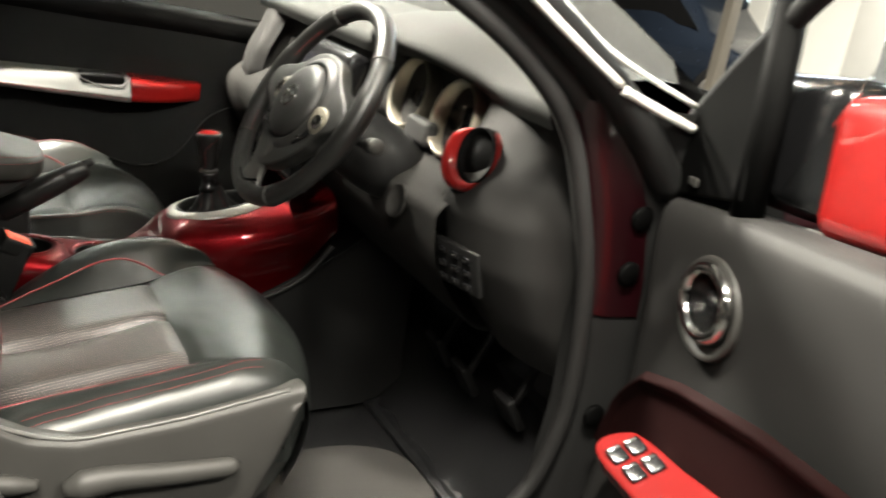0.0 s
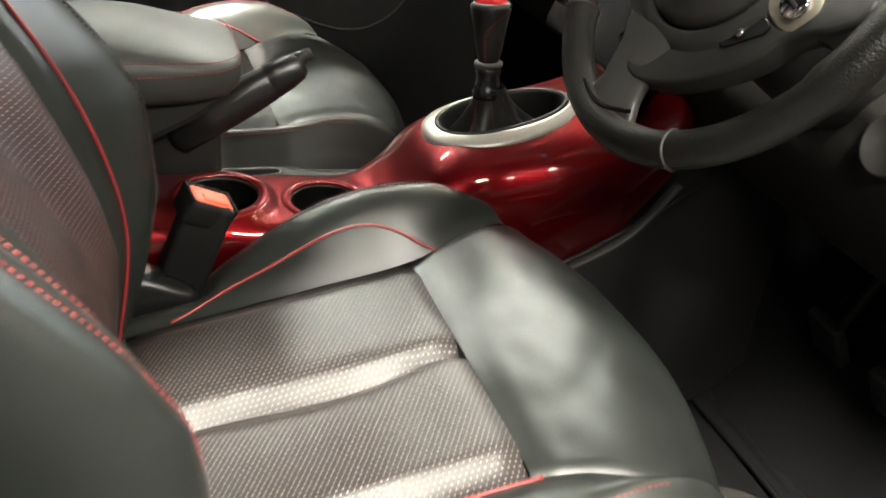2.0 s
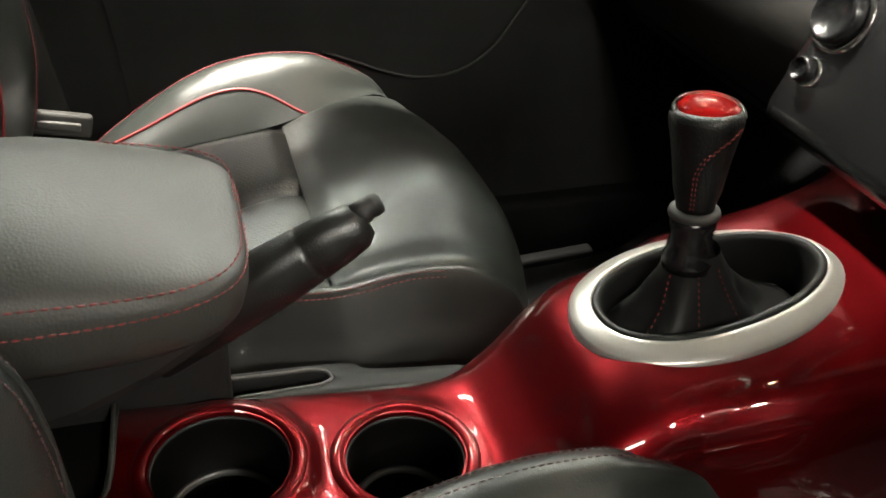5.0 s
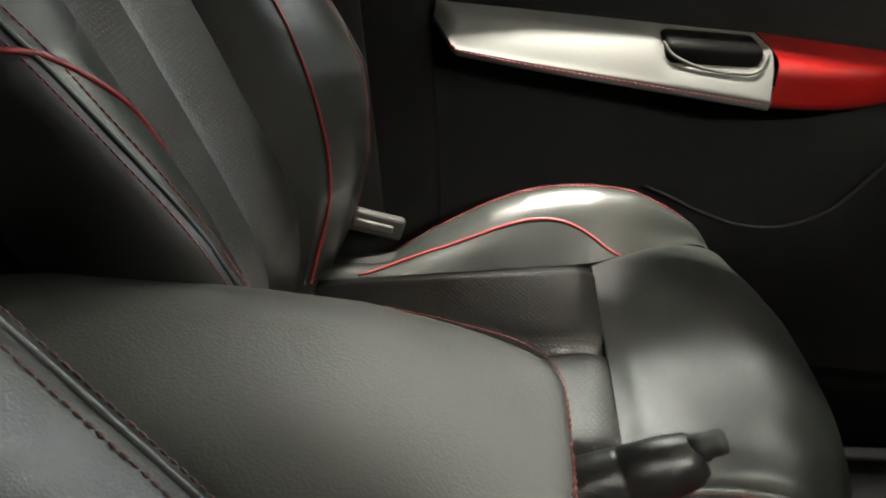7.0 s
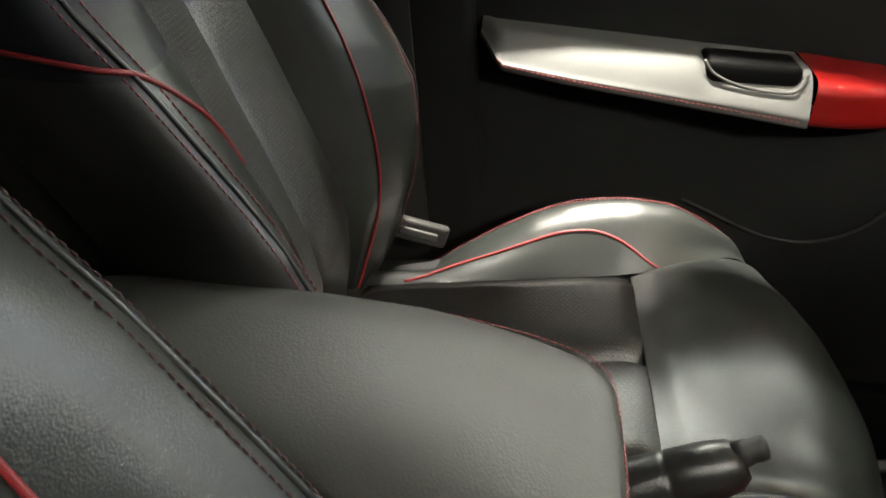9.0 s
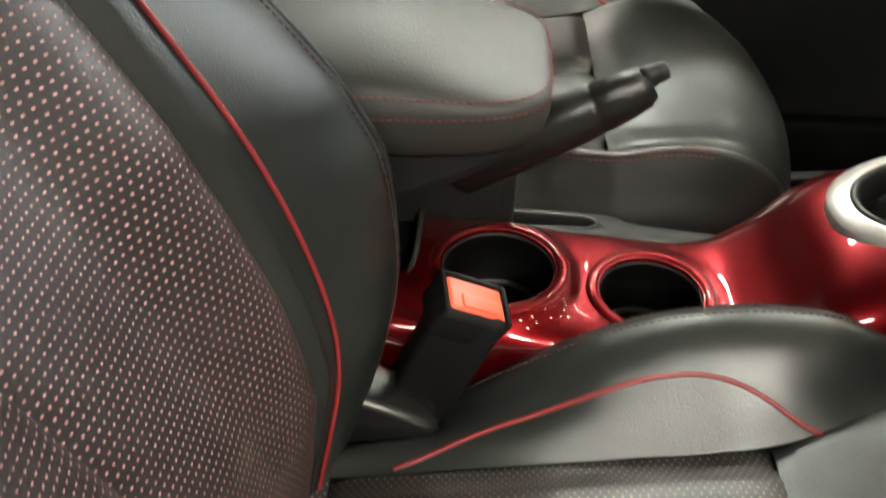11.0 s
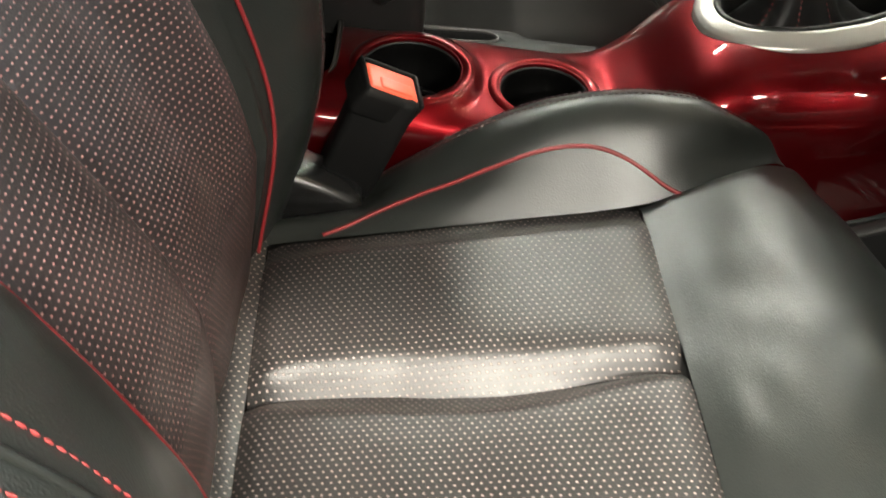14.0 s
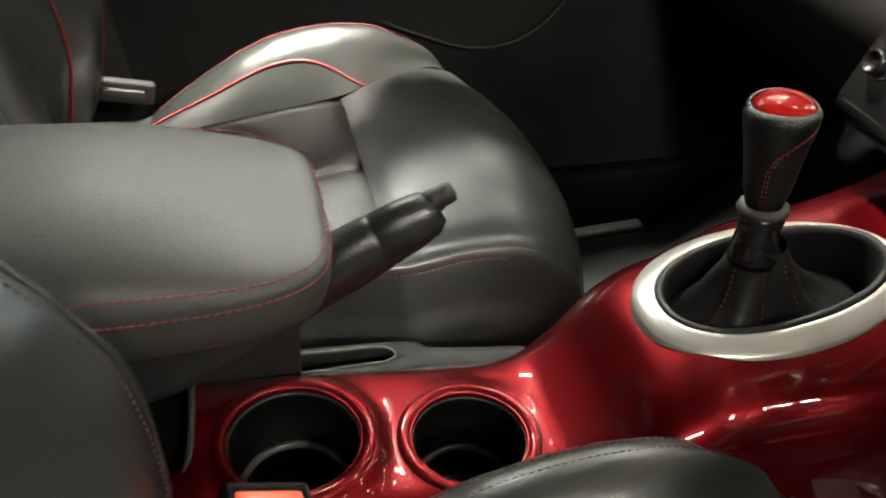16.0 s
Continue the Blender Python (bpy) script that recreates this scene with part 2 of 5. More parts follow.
def quads(n, m, wrap_n=False, wrap_m=False, flip=False):
    out = []
    for i in range(n if wrap_n else n - 1):
        for j in range(m if wrap_m else m - 1):
            a, b = i * m + j, ((i + 1) % n) * m + j
            c, d = ((i + 1) % n) * m + (j + 1) % m, i * m + (j + 1) % m
            out.append((a, d, c, b) if flip else (a, b, c, d))
    return out


def sheet(name, P, mat, uv=None, flip=False, wrap_n=False, wrap_m=False):
    P = np.asarray(P, float)
    n, m = P.shape[:2]
    return mesh_of(name, P.reshape(-1, 3), quads(n, m, wrap_n, wrap_m, flip), mat, None if uv is None else np.asarray(uv).reshape(-1, 2))


def solidify(ob, t):
    s = ob.modifiers.new("thick", "SOLIDIFY")
    s.thickness, s.offset = t, -1
    return ob


def curve_pts(pts, n, closed=False):
    """Catmull-Rom through the points, n samples."""
    p = np.asarray(pts, float)
    k = len(p)
    if closed:
        q, segs = np.vstack([p[-1:], p, p[:2]]), k
    else:
        q, segs = np.vstack([2 * p[:1] - p[1:2], p, 2 * p[-1:] - p[-2:-1]]), k - 1
    out = []
    for s in np.linspace(0, segs, n, endpoint=not closed):
        i = min(int(s), segs - 1)
        t = s - i
        a, b, c, d = q[i], q[i + 1], q[i + 2], q[i + 3]
        out.append(0.5 * (2 * b + (c - a) * t + (2 * a - 5 * b + 4 * c - d) * t * t + (3 * b - a - 3 * c + d) * t**3))
    return np.array(out)


def tube(name, pts, radius, mat, sides=10, closed=False, ratio=1.0, up=(0, 0, 1)):
    """A round or oval bar along points; radius a number or one for each point."""
    p = np.asarray(pts, float)
    n = len(p)
    r = np.broadcast_to(np.asarray(radius, float), (n,))
    tan = (np.roll(p, -1, 0) - np.roll(p, 1, 0)) if closed else np.gradient(p, axis=0)
    verts = []
    for i in range(n):
        t = Vector(tan[i]).normalized()
        a = t.cross(Vector(up))
        if a.length < 1e-4:
            a = t.cross(Vector((1, 0, 0)))
        a.normalize()
        b = a.cross(t)
        for k in range(sides):
            th = 2 * math.pi * k / sides
            verts.append(Vector(p[i]) + a * (r[i] * math.cos(th)) + b * (r[i] * ratio * math.sin(th)))
    faces = quads(n, sides, closed, True)
    if not closed:
        faces += [tuple(range(sides)), tuple(range((n - 1) * sides, n * sides))[::-1]]
    return mesh_of(name, verts, faces, mat)


def stitches(name, pts, mat, length=0.0042, gap=0.0022, r=0.00055, lift=0.0004):
    """A row of short raised thread lengths along a line."""
    p = np.asarray(pts, float)
    seg = np.linalg.norm(np.diff(p, axis=0), axis=1)
    cum = np.r_[0, np.cumsum(seg)]
    at = lambda s: Vector([np.interp(s, cum, p[:, k]) for k in range(3)])
    verts, faces, s = [], [], 0.0
    while s + length < cum[-1]:
        a, b = at(s), at(s + length)
        t = (b - a).normalized()
        u = t.cross(Vector((0.3, 0.2, 1))).normalized()
        v = u.cross(t)
        k = len(verts)
        for c, sc in ((a, 0.4), (a.lerp(b, 0.3), 1.0), (a.lerp(b, 0.7), 1.0), (b, 0.4)):
            for th in range(5):
                an = 2 * math.pi * th / 5
                verts.append(c + u * (r * sc * math.cos(an)) + v * (r * sc * math.sin(an)) + Vector((0, 0, lift)))
        for i in range(3):
            for j in range(5):
                faces.append((k + i * 5 + j, k + i * 5 + (j + 1) % 5, k + (i + 1) * 5 + (j + 1) % 5, k + (i + 1) * 5 + j))
        s += length + gap
    return mesh_of(name, verts, faces, mat)


def lathe(name, profile, mat, m=None, sides=40, cap=True):
    """Revolve (radius, height) about z, then place by the matrix m."""
    verts, n = [], len(profile)
    for r, h in profile:
        for k in range(sides):
            th = 2 * math.pi * k / sides
            verts.append(Vector((r * math.cos(th), r * math.sin(th), h)))
    faces = quads(n, sides, False, True, flip=True)
    if cap:
        faces += [tuple(range(sides))[::-1], tuple(range((n - 1) * sides, n * sides))]
    if m is not None:
        verts = [m @ v for v in verts]
    return mesh_of(name, verts, faces, mat)


def rounded_box(name, size, mat, m=None, bevel=0.01, seg=3):
    bm = bmesh.new()
    bmesh.ops.create_cube(bm, size=1)
    bmesh.ops.scale(bm, vec=size, verts=bm.verts)
    bmesh.ops.bevel(bm, geom=list(bm.edges), offset=bevel, segments=seg, affect="EDGES", profile=0.5)
    if m is not None:
        bm.transform(m)
    me = bpy.data.meshes.new(name)
    bm.to_mesh(me)
    bm.free()
    me.materials.append(mat)
    me.shade_smooth()
    return me


def slab(name, outline, thick, mat, m, bevel=0.0):
    """An outline in its own x, y, raised by thick along z, placed by m."""
    bm = bmesh.new()
    vs = [bm.verts.new((x, y, 0)) for x, y in outline]
    f = bm.faces.new(vs)
    r = bmesh.ops.extrude_face_region(bm, geom=[f])
    bmesh.ops.translate(bm, vec=(0, 0, thick), verts=[v for v in r["geom"] if isinstance(v, bmesh.types.BMVert)])
    if bevel:
        bmesh.ops.bevel(bm, geom=list(bm.edges), offset=bevel, segments=2, affect="EDGES", profile=0.5)
    bmesh.ops.recalc_face_normals(bm, faces=bm.faces)
    bm.transform(m)
    me = bpy.data.meshes.new(name)
    bm.to_mesh(me)
    bm.free()
    me.materials.append(mat)
    return me


def frame_of(origin, ex, ey):
    """A matrix whose x and y run along ex and ey."""
    x = Vector(ex).normalized()
    z = x.cross(Vector(ey)).normalized()
    y = z.cross(x)
    m = Matrix((x, y, z)).transposed().to_4x4()
    m.translation = origin
    return m


def smoothstep(a, b, x):
    t = np.clip((np.asarray(x, float) - a) / (b - a), 0, 1)
    return t * t * (3 - 2 * t)


# ---- the front seats ----
RIDGE_X = [0.03, 0.09, 0.12, 0.16, 0.20, 0.24, 0.28, 0.32, 0.36, 0.409, 0.456, 0.50, 0.54, 0.57, 0.60]
RIDGE_H = [-0.050, -0.036, -0.024, 0.004, 0.026, 0.044, 0.055, 0.059, 0.056, 0.045, 0.030, 0.019, 0.012, 0.002, -0.03]


_ARC = curve_pts([(-0.02, 0, 0.300), (0.05, 0, 0.314), (0.20, 0, 0.338), (0.355, 0, 0.364), (0.44, 0, 0.379), (0.51, 0, 0.376), (0.560, 0, 0.350), (0.583, 0, 0.300), (0.575, 0, 0.235), (0.555, 0, 0.19)], 200)
_ARC_D = np.r_[0, np.cumsum(np.linalg.norm(np.diff(_ARC, axis=0), axis=1))]
_ARC_D /= _ARC_D[-1]


def arc_profile(s):
    """x and z down the middle of the cushion: s 0 at the rear, 1 at the lower front edge."""
    return np.interp(s, _ARC_D, _ARC[:, 0]), np.interp(s, _ARC_D, _ARC[:, 2])


_S = np.linspace(0, 1, 800)
_SX, _SZ = arc_profile(_S)
_TOP = np.argmax(_SX)


def s_of_x(x):
    return np.interp(x, _SX[:_TOP], _S[:_TOP])


def half_width(x):
    return np.interp(x, [0.0, 0.355], [0.158, 0.166]) + 0.064 * smoothstep(0.33, 0.575, x)


NEAR_X = [0.0, 0.06, 0.12, 0.22, 0.35, 0.43, 0.49, 0.53, 0.57, 0.60]
NEAR_H = [-0.03, -0.012, 0.008, 0.014, 0.016, 0.018, 0.020, 0.022, 0.016, -0.03]


def ridge_height(x, s, sg):
    """How high the bolster's edge stands over the middle of the cushion."""
    x = x if s < _S[_TOP] else 0.6
    return np.interp(x, RIDGE_X, RIDGE_H) if sg > 0 else np.interp(x, NEAR_X, NEAR_H)


def edge_lift(x, s, y):
    """The rise of the front panel where it spreads over the bolster."""
    h = max(float(ridge_height(x, s, 1 if y > 0 else -1)), -0.012)
    return h * float(smoothstep(0.203, 0.246, abs(y))) * 0.85


def cushion_point(s, y):
    """The leather surface without seams."""
    x, z = arc_profile(s)
    ramp = smoothstep(0.36, 0.56, x)
    return x - (0.62 if y > 0 else 0.95) * y * y * ramp, z - 0.25 * y * y * ramp


def build_seat(off, label, side_shield, inner):
    """A sports seat; off: its place against the driver's; inner: +1 or -1, the side of the tunnel."""
    off = np.array(off, float)

    def hw(x, sg):
        w = half_width(x)
        return w if side_shield or sg > 0 else float(np.interp(x, [0.0, 0.28, 0.36], [0.156, 0.162, 0.190]))

    seat = thing("sports_seat", off + (0.27, 0, 0.06), label, "car seat", "front seats")
    O = lambda P: np.asarray(P, float) + off
    base = part("seat_base", rounded_box("seat_base", (0.46, 0.44, 0.16), BLACK, pose(*(off + (0.26, 0, 0.17))), 0.03), seat)

    core = [[(cushion_point(si, y)[0] - 0.006, y, cushion_point(si, y)[1] - 0.016) for y in np.linspace(-0.235 if side_shield else -0.165, 0.235, 24)] for si in np.linspace(0, 1, 40)]
    part("cushion_core", sheet("cushion_core", O(core), LEATHER_DARK), seat)
    # two padded strips of the middle
    middle = []
    for sg, nm in ((1, "center_pad"), (-1, "center_pad")):
        s = np.linspace(s_of_x(0.046), s_of_x(0.356), 60)
        P, UV = [], []
        for si in s:
            row, ruv = [], []
            for v in np.linspace(0, 1, 26):
                x, z = arc_profile(si)
                y = sg * v * half_width(x)
                u = (si - s[0]) / (s[-1] - s[0])
                d = v * half_width(x)
                d /= np.interp(u, [0, 0.10, 0.35, 0.60, 0.82, 1], [0.35, 0.60, 1.0, 0.90, 0.50, 0.40])
                roll = np.interp(d, [0, 0.006, 0.026, 0.045, 0.070], [0, 0.0030, 0.0165, 0.0205, 0.0215])
                puff = roll * (1 - smoothstep(0.78, 1.0, v)) * (1 - 0.30 * (1 - (4 * u * (1 - u)) ** 0.35)) - 0.001
                end = 0.005 * ((1 - smoothstep(0, 0.05, u)) + smoothstep(0.93, 1, u))
                wrinkle = 0.0012 * noise.noise(Vector((x * 22, y * 9, 3 + sg)))
                y += 0.005 * math.sin(2.2 * math.pi * u + 0.6) * (1 - v)
                row.append((x, y, z - 0.010 + 0.005 * smoothstep(0.84, 1.0, v) + puff - end + wrinkle))
                ruv.append((x + 1, y + 1))
            P.append(row)
            UV.append(ruv)
        middle.append(part(nm, sheet(nm, O(P), PERF if side_shield else PERF_CALM, UV, flip=sg < 0), seat, "perforated black leather pad with pale pinholes"))
    # rear strip
    P = [[(x, y, arc_profile(s_of_x(x))[1] + 0.003 - 0.006 * abs(2 * (x - 0.013) / 0.066) ** 4) for y in np.linspace(-0.165, 0.165, 20)] for x in np.linspace(-0.02, 0.046, 10)]
    part("rear_strip", sheet("rear_strip", O(P), PERF if side_shield else PERF_CALM, [[(p[0] + 1, p[1] + 1) for p in r] for r in P]), seat)
    # front panel
    s = np.linspace(s_of_x(0.356), 1, 60)
    P = []
    for k, si in enumerate(s):
        row = []
        for v in np.linspace(-1, 1, 50):
            x0, _ = arc_profile(si)
            y = v * hw(x0, v)
            x, z = cushion_point(si, y)
            u = k / 59
            edge = 0.005 * (1 - smoothstep(0, 0.07, u)) + 0.004 * smoothstep(0.955, 1.0, abs(v)) * (1 - smoothstep(0.42, 0.6, u))
            crease = 0.0032 * noise.noise(Vector((x * 13, y * 10, 7))) + 0.0012 * noise.noise(Vector((x * 34, y * 26, 3)))
            row.append((x, y, z + 0.005 * (1 - v * v) * (1 - u) - edge + crease + (edge_lift(x0, si, y) if side_shield or v > 0 else 0.012 * float(smoothstep(0.13, 0.19, abs(y))) * (1 - float(smoothstep(0.45, 0.75, u))))))
        P.append(row)
    part("front_panel", sheet("front_panel", O(P), LEATHER), seat)
    # bolsters
    for sg in (1, -1):
        s = np.linspace(s_of_x(0.0), 1, 90)
        P = []
        for si in s:
            x0, z0 = arc_profile(si)
            yi = hw(x0, sg)
            h = float(ridge_height(x0, si, sg))
            dn = smoothstep(0.5, 0.6, x0) if si < _S[_TOP] else 1.0
            zi = z0 - 0.004 * (1 - dn) + edge_lift(x0, si, sg * yi)
            low, crest = 0.245, (0.241 if sg > 0 else 0.228 if side_shield else 0.2445)
            ya, yb = yi + 0.30 * (crest - yi), yi + 0.66 * (crest - yi)
            fl = float(smoothstep(0.20, 0.16, yi))
            if sg < 0:
                dn = smoothstep(0.555, 0.60, x0) if si < _S[_TOP] else 1.0
            pts = [(yi, zi), (ya, zi + fl * (0.30 * max(h, -0.02) + 0.010 * (1 - dn)) + (1 - fl) * 0.3 * (z0 + h - zi)), (yb, z0 + (0.82 if sg > 0 else 0.92) * h + 0.003), (max(crest, yi + 0.006), z0 + h), (0.256 if sg < 0 else 0.262, z0 + h - 0.018), (0.271, z0 + h * 0.6 - 0.055), (0.262, low)]
            if sg < 0 and not side_shield:
                pts = [(yi, z0 + 0.009), (yi + 0.004, z0 + 0.013), (yi + 0.011, z0 + 0.013), (yi + 0.019, z0 + 0.006), (yi + 0.034, z0 - 0.020), (yi + 0.052, z0 - 0.055), (yi + 0.056, 0.20)]
            pts = [(a, b * (1 - dn) + z0 * dn) for a, b in pts]
            sec = curve_pts([(0, a, b) for a, b in pts], 40)
            row = []
            for _, y, z in sec:
                xx, dz = cushion_point(si, sg * y)
                row.append((xx - 0.045 * (max(0.0, y - 0.185) / 0.08) ** 2 * dn, sg * y, z + (dz - z0) + 0.0015 * noise.noise(Vector((xx * 18, y * 25, 11 + sg)))))
            P.append(row)
        P = np.array(P)
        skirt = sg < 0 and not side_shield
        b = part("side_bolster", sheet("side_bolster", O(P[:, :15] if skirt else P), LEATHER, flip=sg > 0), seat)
        # columns from 14 outwards carry the shade of the seat's side as colour
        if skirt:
            part("side_skirt", sheet("side_skirt", O(P[:, 14:]), SKIRT_SHADE, flip=sg > 0), seat, "seat side skirt, matt and dimmed for shade")
        # piping on the inner slope, and thread along the ridge
        path = [(0.04, 0.160, 0), (0.10, 0.163, 0), (0.20, 0.166, 0), (0.30, 0.169, 0), (0.362, 0.172, 0)] if sg < 0 else [(0.092, 0.162, 0), (0.12, 0.173, 0), (0.16, 0.186, 0), (0.20, 0.193, 0), (0.24, 0.198, 0), (0.28, 0.204, 0), (0.32, 0.200, 0), (0.36, 0.185, 0), (0.391, 0.171, 0)]
        line = []
        for x, y, _ in curve_pts(path, 60):
            i = int(np.abs(s - s_of_x(x)).argmin())
            j = int(np.abs(np.abs(P[i, :30, 1]) - y).argmin())
            line.append(P[i, j] + (x - P[i, j, 0], 0, 0) + np.array((0, 0, 0.001)))
        line = np.array(line)
        for _ in range(16):
            line[1:-1] = (line[:-2] + 2 * line[1:-1] + line[2:]) / 4
        if side_shield or sg > 0:
            part("piping", tube("piping", O(line), 0.0018, RED_PIPE, 8), b, "thin red piping")
        rows_j = (22, 19) if side_shield or sg > 0 else (18, 14)
        last = int(np.abs(s - s_of_x(0.53 if sg > 0 else 0.515)).argmin())
        ridge = curve_pts(P[14:last:4, rows_j[0]] + (0, sg * 0.0003, 0.0007), 120)
        part("stitching", stitches("stitching", O(ridge), THREAD_DARK if not side_shield else RED_THREAD if sg < 0 else THREAD_SHADED, gap=0.0014, r=0.0006), b)
        ridge = curve_pts(P[14:last:4, rows_j[1]] + (0, sg * 0.0003, 0.0007), 120)
        part("stitching", stitches("stitching", O(ridge), THREAD_DARK if not side_shield else RED_THREAD if sg < 0 else THREAD_SHADED, gap=0.0014, r=0.0006), b)

    # backrest
    ZR = [0.30, 0.34, 0.375, 0.41, 0.455, 0.50, 0.548, 0.594, 0.645, 0.69, 0.73, 0.85, 0.97]
    XR = [0.050, 0.070, 0.079, 0.086, 0.091, 0.090, 0.082, 0.058, 0.018, -0.018, -0.056, -0.150, -0.22]
    ZP = [0.28, 0.34, 0.42, 0.49, 0.55, 0.60, 0.656, 0.73, 0.85, 0.97]
    XP = [0.030, 0.041, 0.058, 0.048, 0.031, 0.012, -0.018, -0.058, -0.130, -0.20]
    xc = lambda z: np.interp(z, [0.28, 0.366, 0.415, 0.464, 0.53, 0.66, 0.97], [0.022, 0.029, 0.027, 0.014, -0.016, -0.080, -0.235])
    zz = np.linspace(0.285, 0.97, 90)

    def pad_edge(z, sg):
        wide = [0.146, 0.142, 0.147, 0.142] if side_shield and sg > 0 else [0.140, 0.134, 0.128, 0.118]
        return float(np.interp(z, [0.3, 0.36, 0.5, 0.97], wide))

    def curl(z, sg):
        return 0.62 * (float(np.interp(z, ZP, XP)) - float(xc(z))) if side_shield and sg > 0 else 0.0

    back = part("backrest", rounded_box("backrest", (0.07, 0.46, 0.62), LEATHER_DARK, Matrix.Translation(Vector(off + (-0.125, 0, 0.62))) @ pose(0, 0, 0, 0, -24, 0), 0.03), seat)
    for sg in (1, -1):
        P, UV = [], []
        for z in zz:
            row, ruv = [], []
            for v in np.linspace(0, 1, 26):
                y = v * pad_edge(z, sg)
                puff = 0.008 * (4 * v * (1 - v)) ** 0.6 + curl(z, sg) * float(smoothstep(0.50, 1.0, v))
                row.append((xc(z) + puff + 0.0012 * noise.noise(Vector((z * 15, sg * y * 12, 5))), sg * y, z + puff * 0.35))
                ruv.append((sg * y + 1, z * 1.12))
            P.append(row)
            UV.append(ruv)
        part("back_pad", sheet("back_pad", O(P), PERF_BACK if side_shield else PERF_CALM, UV, flip=sg > 0), back, "perforated black leather back pad with pale pinholes")
        P = []
        for z in zz:
            yi = pad_edge(z, sg)
            xi, xp, xr = xc(z) - 0.004 + curl(z, sg), np.interp(z, ZP, XP), np.interp(z, ZR, XR)
            yp = np.interp(z, [0.3, 0.36, 0.43, 0.7, 0.97], [0.142, 0.152, 0.167, 0.165, 0.160])
            pts = [(xi, yi), ((xi + xp) / 2 + 0.004, (yi + yp) / 2), (xp, yp), ((xp + xr) / 2 + 0.010, (yp + 0.245) / 2), (xr, 0.240), (xr - 0.016, 0.257), (xr - 0.06, 0.262), (xr - 0.12, 0.255)]
            if sg < 0 and side_shield:
                pts[1] = ((xi + xp) / 2 + 0.018, (yi + yp) / 2 - 0.008)
                pts[2] = (xp + 0.010, yp - 0.004)
            sec = curve_pts([(a, b, 0) for a, b in pts], 44)
            P.append([(x + 0.001 * noise.noise(Vector((z * 20, y * 20, 2))), sg * y, z) for x, y, _ in sec])
        P = np.array(P)
        cut = len(zz) if side_shield or sg > 0 else int(np.abs(zz - 0.70).argmin()) + 1
        b = part("back_bolster", sheet("back_bolster", O(P[:cut, :26]), LEATHER, flip=sg < 0), back)
        # passenger side panel in dark leather: the driver seat's shadow as colour
        part("back_side", sheet("back_side", O(P[:cut, 25:]), LEATHER if side_shield else LEATHER_DARK, flip=sg < 0), back)
        if cut < len(zz):
            part("shoulder_panel", sheet("shoulder_panel", O(P[cut - 1:]), LEATHER_NAVY, flip=sg < 0), back, "blue-black leather shoulder panel")
        high = 86 if side_shield or sg > 0 else int(np.abs(zz - 0.665).argmin())
        pip = P[:high, 6 if side_shield and sg < 0 else 13] + np.array((0.0012, 0, 0))
        pip = curve_pts(pip[2::3], 80)
        for _ in range(25):
            pip[1:-1] = (pip[:-2] + 2 * pip[1:-1] + pip[2:]) / 4
        if side_shield or sg > 0:
            part("piping", tube("piping", O(pip + np.array((0.0012, 0, 0))), 0.0017, RED_PIPE, 8), b, "thin red piping")
        rows_j = (19, 23) if side_shield and sg < 0 else (23, 27)
        for j in rows_j:
            line = curve_pts(P[6:86:4, j] + np.array((0.0006, sg * 0.0002, 0)), 160)
            part("stitching", stitches("stitching", O(line), THREAD_DARK if not side_shield else RED_THREAD if sg < 0 else THREAD_SHADED, length=0.0040, gap=0.0013, r=0.00075, lift=0.0), b)
        welt = curve_pts(P[6:86:4, rows_j[0] + 2], 160)
        part("seam_welt", tube("seam_welt", O(welt), 0.0021, LEATHER_DARK if not side_shield else LEATHER, 8), b)
        if not side_shield and sg == -1:
            i69 = int(np.abs(zz - 0.70).argmin())
            cross = [P[i69 - 10, 15], P[i69 - 6, 17], P[i69 - 3, 20], P[i69, 24], P[i69 + 1, 30], P[i69 + 2, 36], P[i69 + 3, 43]]
            part("piping", tube("piping", O(curve_pts(np.array(cross) + np.array((0.001, sg * 0.001, 0)), 50)), 0.0019, RED_PIPE, 8), b, "thin red piping")

    # seat belt stalk beside the tunnel
    if side_shield:
        sy = -0.272
        P = []
        for x in np.linspace(-0.08, 0.50, 50):
            top = np.interp(x, [-0.08, 0.06, 0.12, 0.18, 0.32, 0.45, 0.50], [0.385, 0.372, 0.335, 0.322, 0.335, 0.358, 0.366])
            bot = np.interp(x, [-0.08, 0.3, 0.42, 0.47, 0.50], [0.12, 0.12, 0.15, 0.26, 0.350])
            sec = [(sy + 0.03, top - 0.002), (sy + 0.006, top + 0.004), (sy - 0.008, top - 0.002), (sy - 0.013, top - 0.02), (sy - 0.016, (top + bot) / 2), (sy - 0.012, bot + 0.01), (sy + 0.01, bot)]
            P.append([(x, a, b) for _, a, b in curve_pts([(0, a, b) for a, b in sec], 24)])
        sh = part("side_shield", sheet("side_shield", O(P), GREY, flip=True), seat, "grey plastic side shield")
        part("shield_lip", tube("shield_lip", O(curve_pts([tuple(P[i][6]) for i in range(3, 50, 4)], 60)), 0.0035, SHIELD_LIP, 10), sh, "paler plastic lip")
        lev = [(0.16, sy - 0.026, 0.262), (0.22, sy - 0.03, 0.272), (0.30, sy - 0.03, 0.266), (0.37, sy - 0.028, 0.262), (0.40, sy - 0.026, 0.260)]
        part("height_lever", tube("height_lever", O(curve_pts(lev, 30)), np.interp(np.linspace(0, 1, 30), [0, 0.1, 0.3, 0.9, 1], [0.010, 0.020, 0.017, 0.013, 0.006]), GREY, 14, ratio=1.1), sh, "grey height lever")
